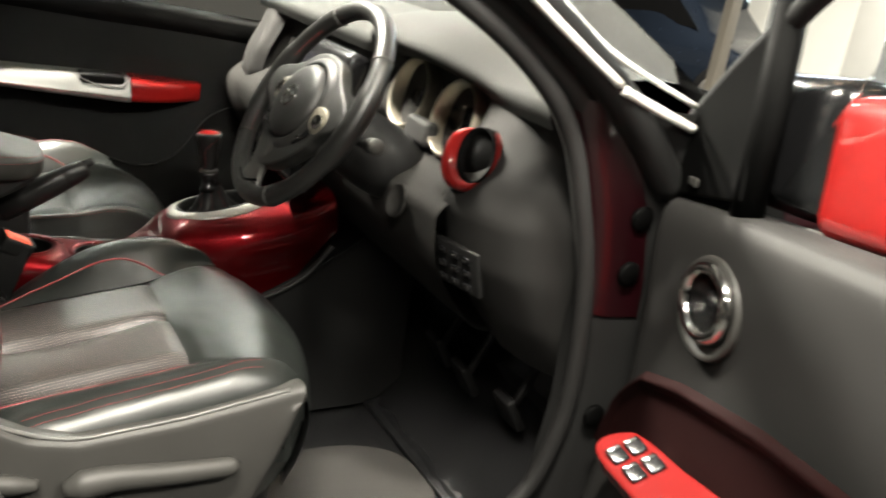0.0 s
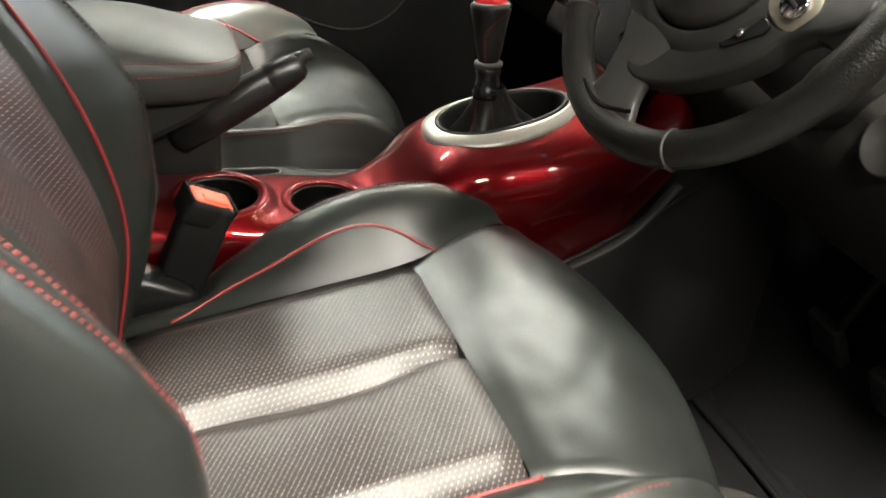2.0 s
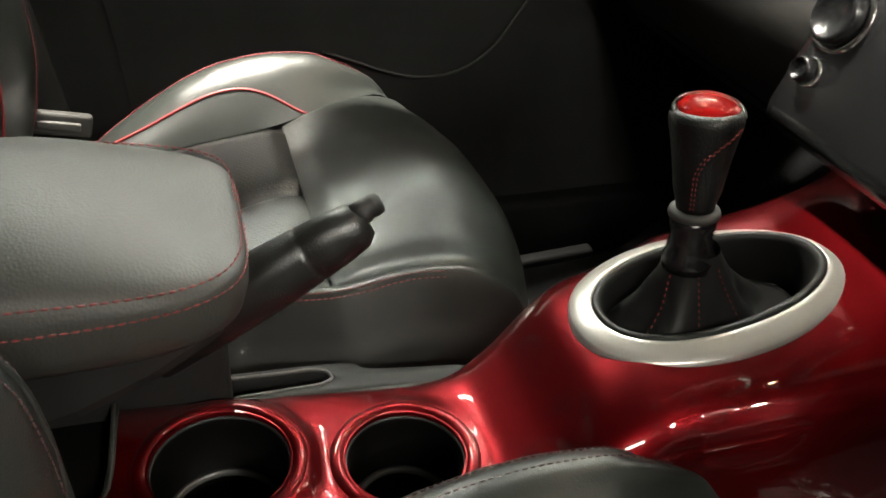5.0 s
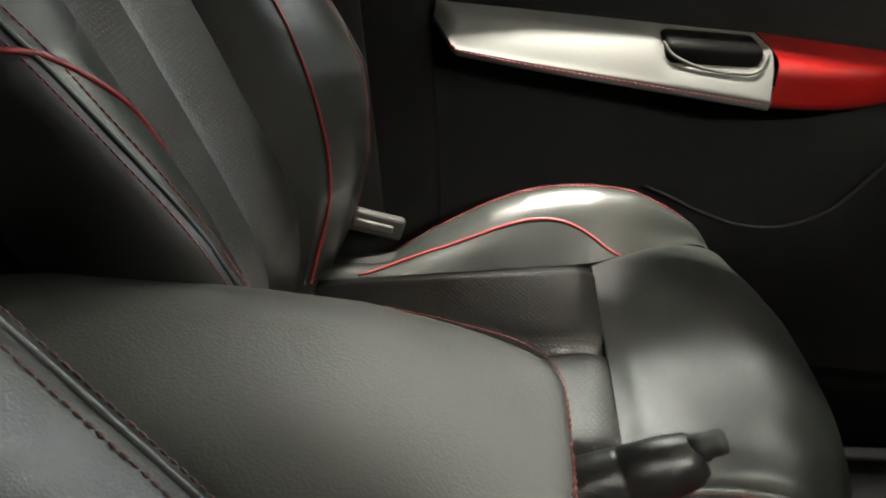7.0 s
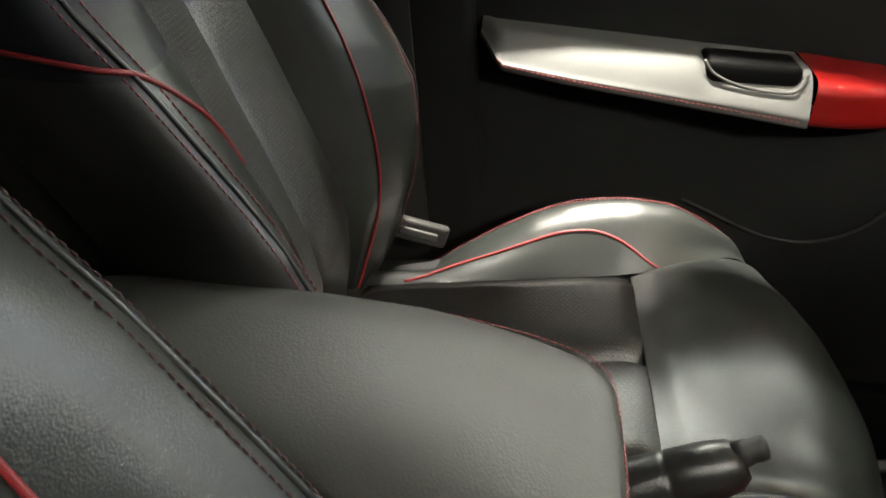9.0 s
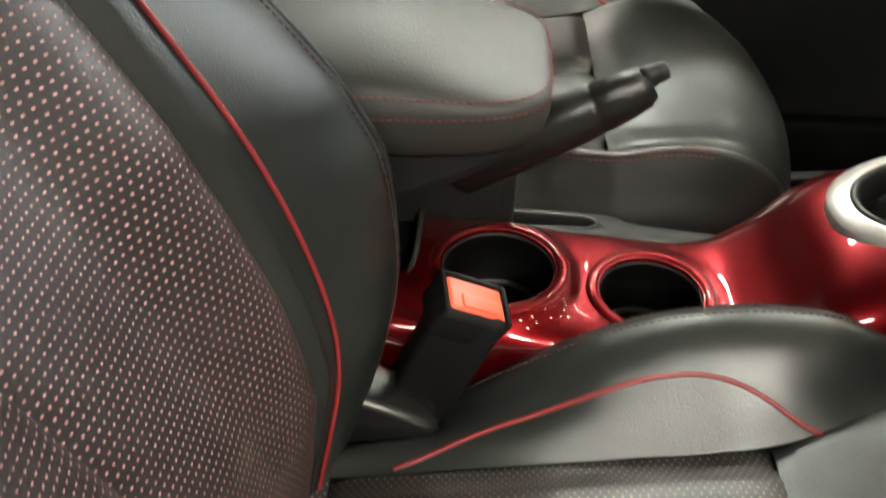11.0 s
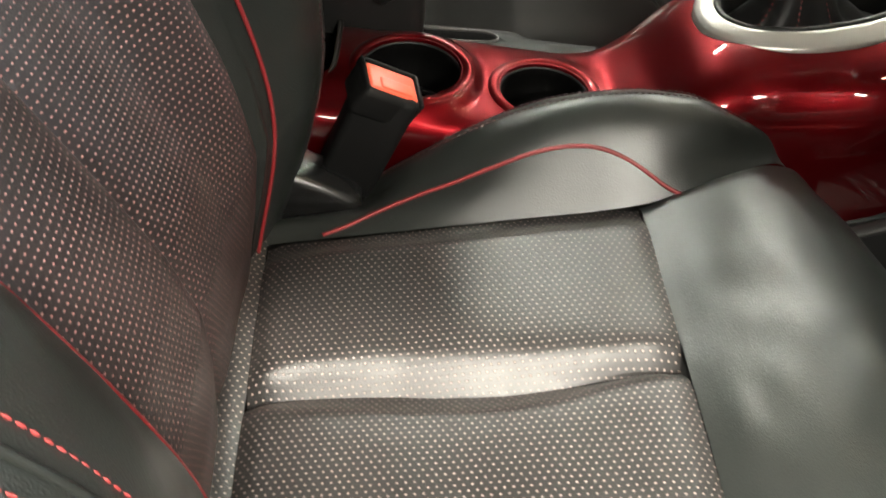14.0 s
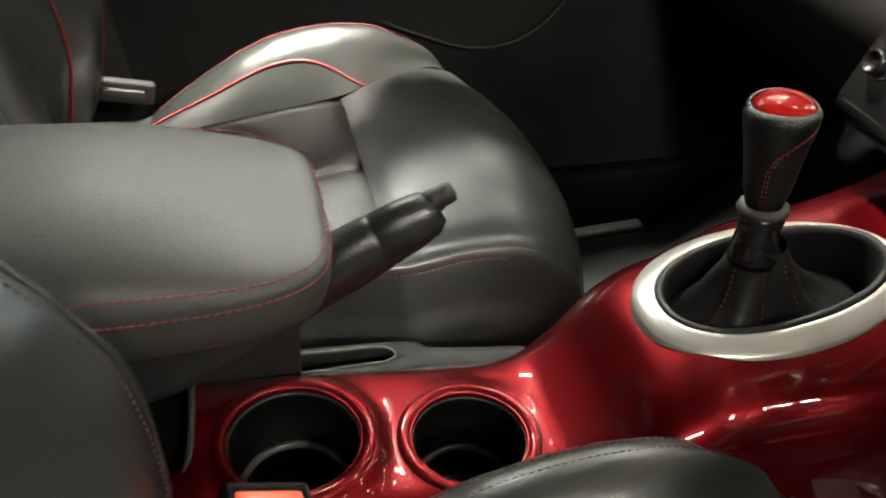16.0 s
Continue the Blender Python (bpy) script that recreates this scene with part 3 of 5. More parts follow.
        part("recline_lever", tube("recline_lever", O(curve_pts([(-0.02, sy - 0.024, 0.305), (0.06, sy - 0.026, 0.290), (0.13, sy - 0.024, 0.275)], 20)), np.interp(np.linspace(0, 1, 20), [0, 0.2, 0.8, 1], [0.006, 0.014, 0.014, 0.008]), GREY, 12), sh)
    return seat


build_seat((0, 0, 0), "black leather sports seat with red piping and perforated middle", True, 1)
build_seat((-0.079, 0.70, 0), "empty black leather passenger seat with red piping", False, -1)

# belt buckle of the driver
mbk = frame_of((0.1475, 0.2335, 0.427), (0.86, 0.21, -0.48), (0.07, 1.0, 0.0))
buckle = thing("belt_buckle", (0.09, 0.237, 0.30), "black seat belt buckle with orange-red release button", "buckle")
stem = Vector((0.042, -0.004, 0.114)).normalized()
mst = frame_of((0.1475 - 0.066 * stem.x, 0.2335 - 0.066 * stem.y, 0.4285 - 0.066 * stem.z), Vector((0.0, 1.0, 0.0)).cross(stem), stem.cross(Vector((0.0, 1.0, 0.0)).cross(stem)))
hs = part("housing", rounded_box("housing", (0.052, 0.036, 0.122), BUCKLE, mst, 0.007), buckle)
part("housing_head", rounded_box("housing_head", (0.056, 0.040, 0.030), BUCKLE, mbk @ pose(0, 0, -0.0165), 0.006), hs)
for hx, hy, lx, ly in ((0, 0.0172, 0.055, 0.0042), (0.0258, 0, 0.0040, 0.036), (-0.0258, 0, 0.0036, 0.036)):
    part("head_rim", rounded_box("head_rim", (lx, ly, 0.010), BUCKLE, mbk @ pose(hx, hy, -0.0045), 0.0014, 2), hs)
part("release_button", rounded_box("release_button", (0.046, 0.029, 0.010), ORANGE, mbk @ pose(0, 0, -0.0048), 0.003), buckle, "orange-red release button")
part("press_pad", rounded_box("press_pad", (0.030, 0.012, 0.003), ORANGE, mbk @ pose(0.002, -0.006, 0.0004), 0.0012, 2), buckle)

# ---- tunnel, cup holders, red console ----
CUPS = [(0.1656, 0.3285, 0.0470, 0.377), (0.2915, 0.3155, 0.0425, 0.366)]
RING_C, RING_A, RING_B = (0.534, 0.350), 0.107, 0.0690


def console_section(x):
    yc = np.interp(x, [0.08, 0.34, 0.42, 0.55, 0.75], [0.330, 0.324, 0.335, 0.351, 0.351])
    w = np.interp(x, [0.08, 0.30, 0.36, 0.44, 0.55, 0.66, 0.75], [0.079, 0.079, 0.086, 0.108, 0.128, 0.128, 0.122])
    top = np.interp(x, [0.075, 0.12, 0.20, 0.32, 0.355, 0.39, 0.42, 0.45, 0.55, 0.65, 0.72, 0.75], [0.380, 0.378, 0.371, 0.361, 0.366, 0.388, 0.420, 0.436, 0.454, 0.472, 0.495, 0.51])
    bot = np.interp(x, [0.08, 0.34, 0.48, 0.60, 0.67, 0.71, 0.75], [0.285, 0.27, 0.265, 0.300, 0.335, 0.385, 0.43])
    return yc, w, top, bot


def build_console():
    con = thing("center_console", (0.40, 0.37, 0.05), "red lacquered center console with two cup holders on black base", "console")
    xs = np.linspace(0.074, 0.75, 274)
    raw = np.array([console_section(x) for x in xs])
    ker = np.exp(-np.linspace(-2, 2, 17) ** 2)
    ker /= ker.sum()
    for k in range(4):
        raw[:, k] = np.convolve(np.pad(raw[:, k], 8, mode="edge"), ker, mode="valid")
    M = 150
    P = np.zeros((len(xs), M, 3))
    for i, x in enumerate(xs):
        yc, w, top, bot = raw[i]
        ex = np.interp(x, [0.30, 0.48], [0.30, 0.55])
        th = np.linspace(-math.pi / 2, math.pi / 2, 1500)
        sn, cs = np.sin(th), np.maximum(np.cos(th), 0)
        y = yc + w * np.sign(sn) * np.abs(sn) ** ex
        z = bot + (top - bot) * cs ** np.interp(x, [0.30, 0.48], [0.26, 0.52])
        # even spacing across
        d = np.r_[0, np.cumsum(np.hypot(np.diff(y), np.diff(z)))]
        e = np.linspace(0, d[-1], M)
        y, z = np.interp(e, d, y), np.interp(e, d, z)
        for cx, cy, r, cz in CUPS:
            q = np.hypot(x - cx, y - cy)
            lip = np.exp(-(np.maximum(q - r - 0.010, 0) / 0.009) ** 2) * smoothstep(top - 0.045, top - 0.01, z)
            z = z * (1 - lip) + (cz + 0.0005) * lip
        rho = np.hypot((x - RING_C[0]) / RING_A, (y - RING_C[1]) / RING_B)
        z = np.where((rho < 0.95) & (z > 0.4), z - 0.012 * smoothstep(0.95, 0.86, rho), z)
        P[i, :, 0], P[i, :, 1], P[i, :, 2] = x, y, z
    V = P.reshape(-1, 3).copy()
    F = []
    for f in quads(len(xs), M, flip=True):
        c = V[list(f)].mean(0)
        if any(np.hypot(c[0] - cx, c[1] - cy) < r for cx, cy, r, _ in CUPS) and c[2] > 0.35:
            continue
        if c[0] < 0.097 - 0.020 * float(smoothstep(0.325, 0.300, c[1])) and c[1] > 0.300:
            continue
        if np.hypot((c[0] - RING_C[0]) / RING_A, (c[1] - RING_C[1]) / RING_B) < 0.86 and c[2] > 0.38:
            continue
        F.append(f)
    used = np.zeros(len(V), int)
    for f in F:
        used[list(f)] += 1
    for i in np.nonzero((used > 0) & (used < 4))[0]:
        for cx, cy, r, _ in CUPS:
            q = np.hypot(V[i, 0] - cx, V[i, 1] - cy)
            if abs(q - r) < 0.006 and V[i, 2] > 0.35:
                V[i, 0], V[i, 1] = cx + (V[i, 0] - cx) * r / q, cy + (V[i, 1] - cy) * r / q
    top = part("console_top", mesh_of("console_top", V, F, RED_GLOSS), con, "glossy dark red lacquered panel")
    for cx, cy, r, cz in CUPS:
        part("cup_collar", lathe("cup_collar", [(r + 0.0125, -0.002), (r + 0.0110, 0.0006), (r + 0.0085, 0.0020), (r + 0.0055, 0.0024), (r + 0.0030, 0.0018), (r + 0.0012, 0.0002), (r + 0.0002, -0.0020), (r, -0.0060)][::-1], RED_GLOSS, pose(cx, cy, cz), 64, cap=False), con, "raised red lacquered collar")
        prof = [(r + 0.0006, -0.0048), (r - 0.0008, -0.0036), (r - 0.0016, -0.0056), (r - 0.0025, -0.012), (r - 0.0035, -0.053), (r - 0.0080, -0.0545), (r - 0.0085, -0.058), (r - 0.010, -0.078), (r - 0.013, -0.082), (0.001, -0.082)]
        # black plastic taken near zero: the shade inside the well is painted in
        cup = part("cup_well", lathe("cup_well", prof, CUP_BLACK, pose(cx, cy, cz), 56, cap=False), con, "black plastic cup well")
        part("cup_ring", lathe("cup_ring", [(r - 0.0038, -0.0535), (r - 0.0050, -0.0520), (r - 0.0070, -0.0518), (r - 0.0085, -0.0530), (r - 0.0090, -0.056)], CUP_STEP, pose(cx, cy, cz), 48, cap=False), cup)
        part("cup_rim", lathe("cup_rim", [(r + 0.0006, -0.0048), (r, -0.0032), (r - 0.0010, -0.0034), (r - 0.0014, -0.0050)][::-1], BLACK, pose(cx, cy, cz), 56, cap=False), cup)
    # satin ring round the gear boot
    ring, inner = [], []
    tilt = math.radians(9.5)
    for k in range(120):
        th = 2 * math.pi * k / 120
        e = 0.94
        cx, sy = math.copysign(abs(math.cos(th)) ** e, math.cos(th)), math.copysign(abs(math.sin(th)) ** e, math.sin(th))
        wide = 1.0 + 0.05 * -cx
        base = Vector((RING_C[0] + RING_A * cx, RING_C[1] + RING_B * wide * sy, 0.4575 + RING_A * cx * math.tan(tilt)))
        out = Vector((cx, sy, 0)).normalized()
        up = Vector((-math.sin(tilt), 0, math.cos(tilt)))
        ring.append([base + out * a + up * b for a, b in ((0.0022, -0.018), (0.0018, -0.0095), (0.0002, -0.0072), (-0.006, -0.0038), (-0.0120, -0.0006), (-0.0148, 0.0004), (-0.0162, -0.0002), (-0.0168, -0.004), (-0.0168, -0.012))])
        inner.append([base + out * a + up * b for a, b in ((-0.0160, -0.004), (-0.0168, 0.0012), (-0.0192, 0.0022), (-0.0222, 0.0012), (-0.0242, -0.004), (-0.0255, -0.018), (-0.0265, -0.045))])
    part("gear_ring", sheet("gear_ring", ring, SILVER, wrap_n=True), con, "satin silver trim ring")
    part("boot_collar", sheet("boot_collar", inner, BLACK, wrap_n=True), con)
    # dark base and far pocket tray
    P = []
    for x in np.linspace(-0.25, 0.95, 40):
        a = np.interp(x, [-0.25, 0.08, 0.34, 0.55, 0.75, 0.95], [0.262, 0.250, 0.242, 0.224, 0.226, 0.23])
        b = np.interp(x, [-0.25, 0.34, 0.55, 0.95], [0.455, 0.455, 0.520, 0.515])
        top = np.interp(x, [-0.25, 0.06, 0.36, 0.42, 0.60, 0.72, 0.95], [0.33, 0.285, 0.285, 0.290, 0.30, 0.36, 0.50])
        P.append([(x, p, q) for _, p, q in curve_pts([(0, a - 0.03, 0.02), (0, a - 0.012, 0.14), (0, a, top - 0.03), (0, a + 0.01, top - 0.004), (0, (a + b) / 2, top), (0, b - 0.01, top - 0.004), (0, b, top - 0.03), (0, b + 0.012, 0.14), (0, b + 0.03, 0.02)], 40)])
    part("console_base", sheet("console_base", P, BLACK, flip=True), con, "dark grey plastic base")
    part("edge_strip", tube("edge_strip", curve_pts([(0.42, 0.222, 0.262), (0.52, 0.214, 0.268), (0.60, 0.212, 0.295), (0.68, 0.214, 0.335), (0.74, 0.220, 0.40)], 40), 0.008, GREY_DARK, 10, ratio=0.6), con)
    tray = [tuple(p[:2]) for p in curve_pts([(a, b, 0) for a, b in ((0.02, 0.405), (0.22, 0.404), (0.30, 0.401), (0.345, 0.397), (0.362, 0.398), (0.374, 0.406), (0.370, 0.415), (0.330, 0.421), (0.29, 0.428), (0.25, 0.441), (0.02, 0.446))], 60, closed=True)]
    slot = [tuple(p[:2]) for p in curve_pts([(a, b, 0) for a, b in ((0.09, 0.418), (0.23, 0.417), (0.252, 0.419), (0.258, 0.425), (0.250, 0.434), (0.22, 0.437), (0.09, 0.439))], 60, closed=True)]
    mid = (0.175, 0.4265)
    turns = sorted(math.atan2(b - mid[1], a - mid[0]) for a, b in tray + slot)

    def reach(outline, th):
        """Where a ray from mid at the angle th leaves the outline."""
        cx, cy, best = math.cos(th), math.sin(th), 0.0
        for (a, b), (c, d) in zip(outline, outline[1:] + outline[:1]):
            ex, ey = c - a, d - b
            den = cx * ey - cy * ex
            if abs(den) > 1e-12:
                r = ((a - mid[0]) * ey - (b - mid[1]) * ex) / den
                u = ((a - mid[0]) * cy - (b - mid[1]) * cx) / den
                if r > 0 and -1e-9 <= u <= 1 + 1e-9:
                    best = max(best, r)
        return np.array((mid[0] + best * cx, mid[1] + best * cy))

    outer, inner_e = np.array([reach(tray, th) for th in turns]), np.array([reach(slot, th) for th in turns])
    level = lambda e, z: [(a, b, z) for a, b in e]
    loops = [level(outer, 0.3300), level(outer, 0.3480), level(outer * 0.96 + inner_e * 0.04, 0.3500), level(outer * 0.1 + inner_e * 0.9, 0.3502), level(inner_e, 0.3496), level(inner_e, 0.3330)]
    pk = part("side_tray", sheet("side_tray", loops, TRAY, wrap_n=True), con, "narrow dark grey side tray")
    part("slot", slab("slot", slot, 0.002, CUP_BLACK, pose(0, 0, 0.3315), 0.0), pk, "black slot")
    part("slot_rim", tube("slot_rim", [(a, b, 0.3502) for a, b in slot], 0.0015, GREY, 8, closed=True), pk)
    lip = curve_pts([(0.10, 0.405, 0.3502), (0.22, 0.404, 0.3502), (0.30, 0.401, 0.3502), (0.345, 0.397, 0.3502), (0.362, 0.398, 0.3515), (0.373, 0.407, 0.3530)], 60)
    part("tray_lip", tube("tray_lip", lip, 0.0018, GREY, 8), pk, "paler grey lip")
    # solid near-black block: the open bin's shaded hollow as colour
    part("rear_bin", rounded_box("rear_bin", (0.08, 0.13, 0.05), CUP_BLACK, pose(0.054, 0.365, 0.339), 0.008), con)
    part("bin_rim", tube("bin_rim", curve_pts([(0.097, 0.412, 0.3765), (0.097, 0.37, 0.3775), (0.095, 0.330, 0.3775), (0.089, 0.309, 0.3765), (0.075, 0.301, 0.375), (0.04, 0.299, 0.373)], 40), 0.0028, GREY_DARK, 10), con)
    return con


build_console()

# gear lever
gear = thing("gear_lever", (0.520, 0.365, 0.42), "black leather gear lever with red cap and stitched boot", "gear lever")
boot = []
for v in np.linspace(0, 1, 24):
    row = []
    for k in range(72):
        th = 2 * math.pi * k / 72
        rx = np.interp(v, [0, 0.25, 0.5, 0.8, 1], [0.082, 0.060, 0.038, 0.025, 0.019])
        ry = np.interp(v, [0, 0.25, 0.5, 0.8, 1], [0.058, 0.045, 0.031, 0.022, 0.019])
        fold = 1 + 0.15 * math.sin(5 * th + 0.6) * math.sin(math.pi * min(1, v * 1.3)) + 0.05 * noise.noise(Vector((math.cos(th) * 2, math.sin(th) * 2, v * 5)))
        cx, cy = np.interp(v, [0, 1], [0.536, 0.511]), np.interp(v, [0, 1], [0.352, 0.350])
        row.append((cx + rx * fold * math.cos(th), cy + ry * fold * math.sin(th), np.interp(v, [0, 0.3, 1], [0.414, 0.430, 0.494]) + (1 - v) * 0.167 * rx * math.cos(th)))
    boot.append(row)
bt = part("boot", sheet("boot", boot, BOOT, wrap_m=True), gear, "creased black leather boot")
for k in (50, 58, 40):
    line = np.array([boot[i][k] for i in range(2, 22)])
    out = np.array((math.cos(2 * math.pi * k / 72), math.sin(2 * math.pi * k / 72), 0.5)) * 0.0008
    part("stitching", stitches("stitching", line + out, RED_THREAD, length=0.003, gap=0.0025), bt)
kax = Vector((-0.003, 0.0095, 0.075)).normalized()
gm = Matrix.Translation((0.5075, 0.347, 0.478)) @ kax.to_track_quat("Z", "X").to_matrix().to_4x4()
part("stick", lathe("stick", [(0.0185, 0.0), (0.0195, 0.008), (0.0165, 0.014), (0.0150, 0.020), (0.0150, 0.030), (0.0165, 0.034), (0.0165, 0.040), (0.013, 0.042), (0.013, 0.050)], BLACK_GLOSS, gm), gear)
part("collar", lathe("collar", [(0.013, 0.040), (0.0175, 0.0405), (0.0185, 0.043), (0.0175, 0.0465), (0.0135, 0.047)], GREY, gm), gear, "grey collar ring")
knob = part("knob", lathe("knob", [(0.0130, 0.046), (0.0140, 0.052), (0.0168, 0.062), (0.0196, 0.082), (0.0224, 0.098), (0.0246, 0.108), (0.0252, 0.1135), (0.0244, 0.1175), (0.0220, 0.1195)], KNOB, gm), gear, "black leather knob")
cap_m = Matrix.Translation((0.504, 0.3625, 0.5945)) @ Vector((-0.10, -0.06, 1.0)).to_track_quat("Z", "X").to_matrix().to_4x4()
part("knob_rim", lathe("knob_rim", [(0.0248, -0.004), (0.0252, 0.0), (0.0236, 0.0024), (0.0222, 0.002)], BLACK_GLOSS, cap_m, cap=False), knob)
part("cap", lathe("cap", [(0.0216, 0.0016), (0.0204, 0.0040), (0.016, 0.0066), (0.008, 0.0084), (0.0005, 0.0088)], RED_LENS, cap_m), knob, "glossy red cap")
kw = Matrix.Translation(gm.translation) @ Vector((0, 0, 1)).rotation_difference(kax).to_matrix().to_4x4()
seam_h = np.linspace(0.050, 0.112, 44)
seam_r = np.interp(seam_h, [0.046, 0.052, 0.062, 0.082, 0.098, 0.108, 0.1135], [0.0130, 0.0140, 0.0168, 0.0196, 0.0224, 0.0246, 0.0252])
seam_a = np.radians(np.interp(seam_h, [0.05, 0.078, 0.090, 0.100, 0.112], [-132, -130, -118, -92, -52]))
for off in (-0.0011, 0.0011):
    seam = [kw @ Vector(((r + 0.0003) * math.cos(a + off / r), (r + 0.0003) * math.sin(a + off / r), h)) for a, r, h in zip(seam_a, seam_r, seam_h)]
    part("stitching", stitches("stitching", np.array(seam), RED_THREAD, length=0.0024, gap=0.0018, r=0.00045, lift=0), knob)

# armrest box
arm = thing("armrest_box", (0.02, 0.36, 0.33), "grey vinyl center armrest with red double stitching", "armrest")
part("box_body", slab("box_body", [(-0.20, 0.450), (0.05, 0.452), (0.095, 0.464), (0.14, 0.485), (0.178, 0.510), (0.182, 0.530), (-0.20, 0.530)], 0.146, BLACK, frame_of((0, 0.440, 0), (1, 0, 0), (0, 0, 1)), 0.010), arm, "black plastic storage box")
part("pedestal", rounded_box("pedestal", (0.385, 0.065, 0.16), BLACK, pose(-0.0125, 0.432, 0.405), 0.016), arm)
P = []
NA = 64
for z, g in ((0.512, -0.020), (0.514, -0.008), (0.522, -0.001), (0.534, 0.002), (0.546, 0.002), (0.5530, 0.0014), (0.556, 0.0004), (0.5590, -0.0006), (0.566, -0.0036), (0.573, -0.012), (0.579, -0.026), (0.584, -0.045), (0.587, -0.066)):
    row = []
    for k in range(NA):
        th = 2 * math.pi * k / NA
        e = 0.42
        cx, sy = math.copysign(abs(math.cos(th)) ** e, math.cos(th)), math.copysign(abs(math.sin(th)) ** e, math.sin(th))
        hx, hy = 0.185 + g * 1.0, 0.0935 + g
        x = 0.008 + hx * cx
        drop = 0.024 * smoothstep(0.06, 0.20, x) * smoothstep(0.545, 0.59, z)
        row.append((x, 0.3645 + hy * sy - 0.012 * smoothstep(0.0, 0.19, x) * max(sy, 0), z - drop))
    P.append(row)
lid_v = [p for row in P for p in row]
lid_f = list(quads(len(P), NA, wrap_m=True, flip=True))
top0 = (len(P) - 1) * NA
lid_f += [(top0 + k, top0 + k + 1, top0 + (NA - k - 1) % NA, top0 + (NA - k) % NA) if k else (top0, top0 + 1, top0 + NA - 1) for k in range(0, NA // 2 - 1)]
lid_f.append((top0 + NA // 2 - 1, top0 + NA // 2, top0 + NA // 2 + 1))
lid = part("lid", mesh_of("lid", np.array(lid_v), lid_f, VINYL), arm, "padded grey vinyl lid")
for i, dz in ((4, 0.002), (7, 0.004)):
    line = curve_pts(np.array([P[i][k] for k in range(NA)]) * 1.0 + (0, 0, dz), 300, closed=True)
    part("stitching", stitches("stitching", line[150:300], THREAD_DARK, gap=0.0012, r=0.0007), lid)
    part("stitching", stitches("stitching", line[0:150], THREAD_DARK, gap=0.0012, r=0.0007), lid)

# handbrake
hb = thing("handbrake", (0.13, 0.405, 0.36), "black handbrake lever with push button tip", "handbrake")
a, b = Vector((0.12, 0.404, 0.415)), Vector((0.281, 0.4085, 0.5065))
hm = Matrix.Translation(a) @ (b - a).to_track_quat("Z", "Y").to_matrix().to_4x4() @ Matrix.Diagonal((0.84, 1.0, 1, 1))
L = (b - a).length
part("grip", lathe("grip", [(0.012, 0.0), (0.0240, 0.008), (0.0255, 0.06), (0.0245, L - 0.075), (0.0228, L - 0.050), (0.0226, L - 0.0475), (0.0214, L - 0.046), (0.0224, L - 0.0445), (0.0208, L - 0.022), (0.0180, L - 0.006), (0.0120, L + 0.001)], GRIP, hm), hb)
part("push_button", lathe("push_button", [(0.0095, -0.006), (0.0095, 0.004), (0.0082, 0.006), (0.0088, 0.011), (0.0080, 0.0155), (0.004, 0.0170)], BLACK, hm @ pose(0.0, 0.007, L)), hb)

# ---- steering wheel ----
WC, WT, WR = Vector((0.5765, 0.0273, 0.742)), math.radians(29.9), 0.184
wm = frame_of(WC, (0, -1, 0), (math.sin(WT), 0, math.cos(WT)))
wheel = thing("steering_wheel", WC, "black leather steering wheel with silver switch inserts", "steering wheel")


def W(x, y, z=0.0):
    return wm @ Vector((x, y, z))


rim_pts = [W(WR * math.cos(2 * math.pi * k / 96), WR * math.sin(2 * math.pi * k / 96)) for k in range(96)]
thick = [0.0165 + 0.0025 * (abs(math.sin(2 * math.pi * k / 96)) < 0.35) for k in range(96)]
rim = part("rim", tube("rim", rim_pts, thick, RIM_LEATHER, 16, closed=True), wheel, "worn black leather rim")
for ang in (-62, -143, 37, 120):
    th = math.radians(ang)
    c = W(WR * math.cos(th), WR * math.sin(th))
    t = (W(WR * math.cos(th + 0.02), WR * math.sin(th + 0.02)) - c).normalized()
    mm = Matrix.Translation(c) @ t.to_track_quat("Z", "X").to_matrix().to_4x4()
    part("rim_seam", lathe("rim_seam", [(0.0160, -0.0015), (0.0183, -0.001), (0.0183, 0.001), (0.0160, 0.0015)], GREY, mm, 24, cap=False), rim)
inner = [W((WR - 0.0165) * math.cos(a), (WR - 0.0165) * math.sin(a), 0.004) for a in np.linspace(math.radians(-225), math.radians(-143), 120)]
part("stitching", stitches("stitching", np.array(inner), RED_THREAD, length=0.0045, gap=0.003, r=0.0008, lift=0), rim)
hub = part("hub_shell", slab("hub_shell", [tuple(q[:2]) for q in curve_pts([(a_, b_, 0) for a_, b_ in [(-0.160, 0.028), (-0.085, 0.050), (-0.045, 0.078), (0.008, 0.088), (0.060, 0.078), (0.098, 0.050), (0.166, 0.016), (0.168, -0.018), (0.126, -0.044), (0.114, -0.067), (0.090, -0.092), (0.061, -0.113), (0.031, -0.128), (-0.010, -0.134), (-0.048, -0.104), (-0.072, -0.078), (-0.092, -0.048), (-0.162, -0.012)]], 44, closed=True)], 0.026, WHEEL_GREY, wm @ pose(0, 0, -0.010), 0.004), wheel, "dark grey wheel center")
hub.data.shade_smooth()
hub_m = wm @ pose(0.010, -0.010, -0.004) @ Matrix.Diagonal((1.04, 1.0, 1, 1))
part("pad_surround", lathe("pad_surround", [(0.0702, 0.020), (0.0722, 0.0275), (0.0760, 0.0285), (0.084, 0.024), (0.092, 0.016), (0.098, 0.006)][::-1], WHEEL_GREY, hub_m, 56, cap=False), wheel)
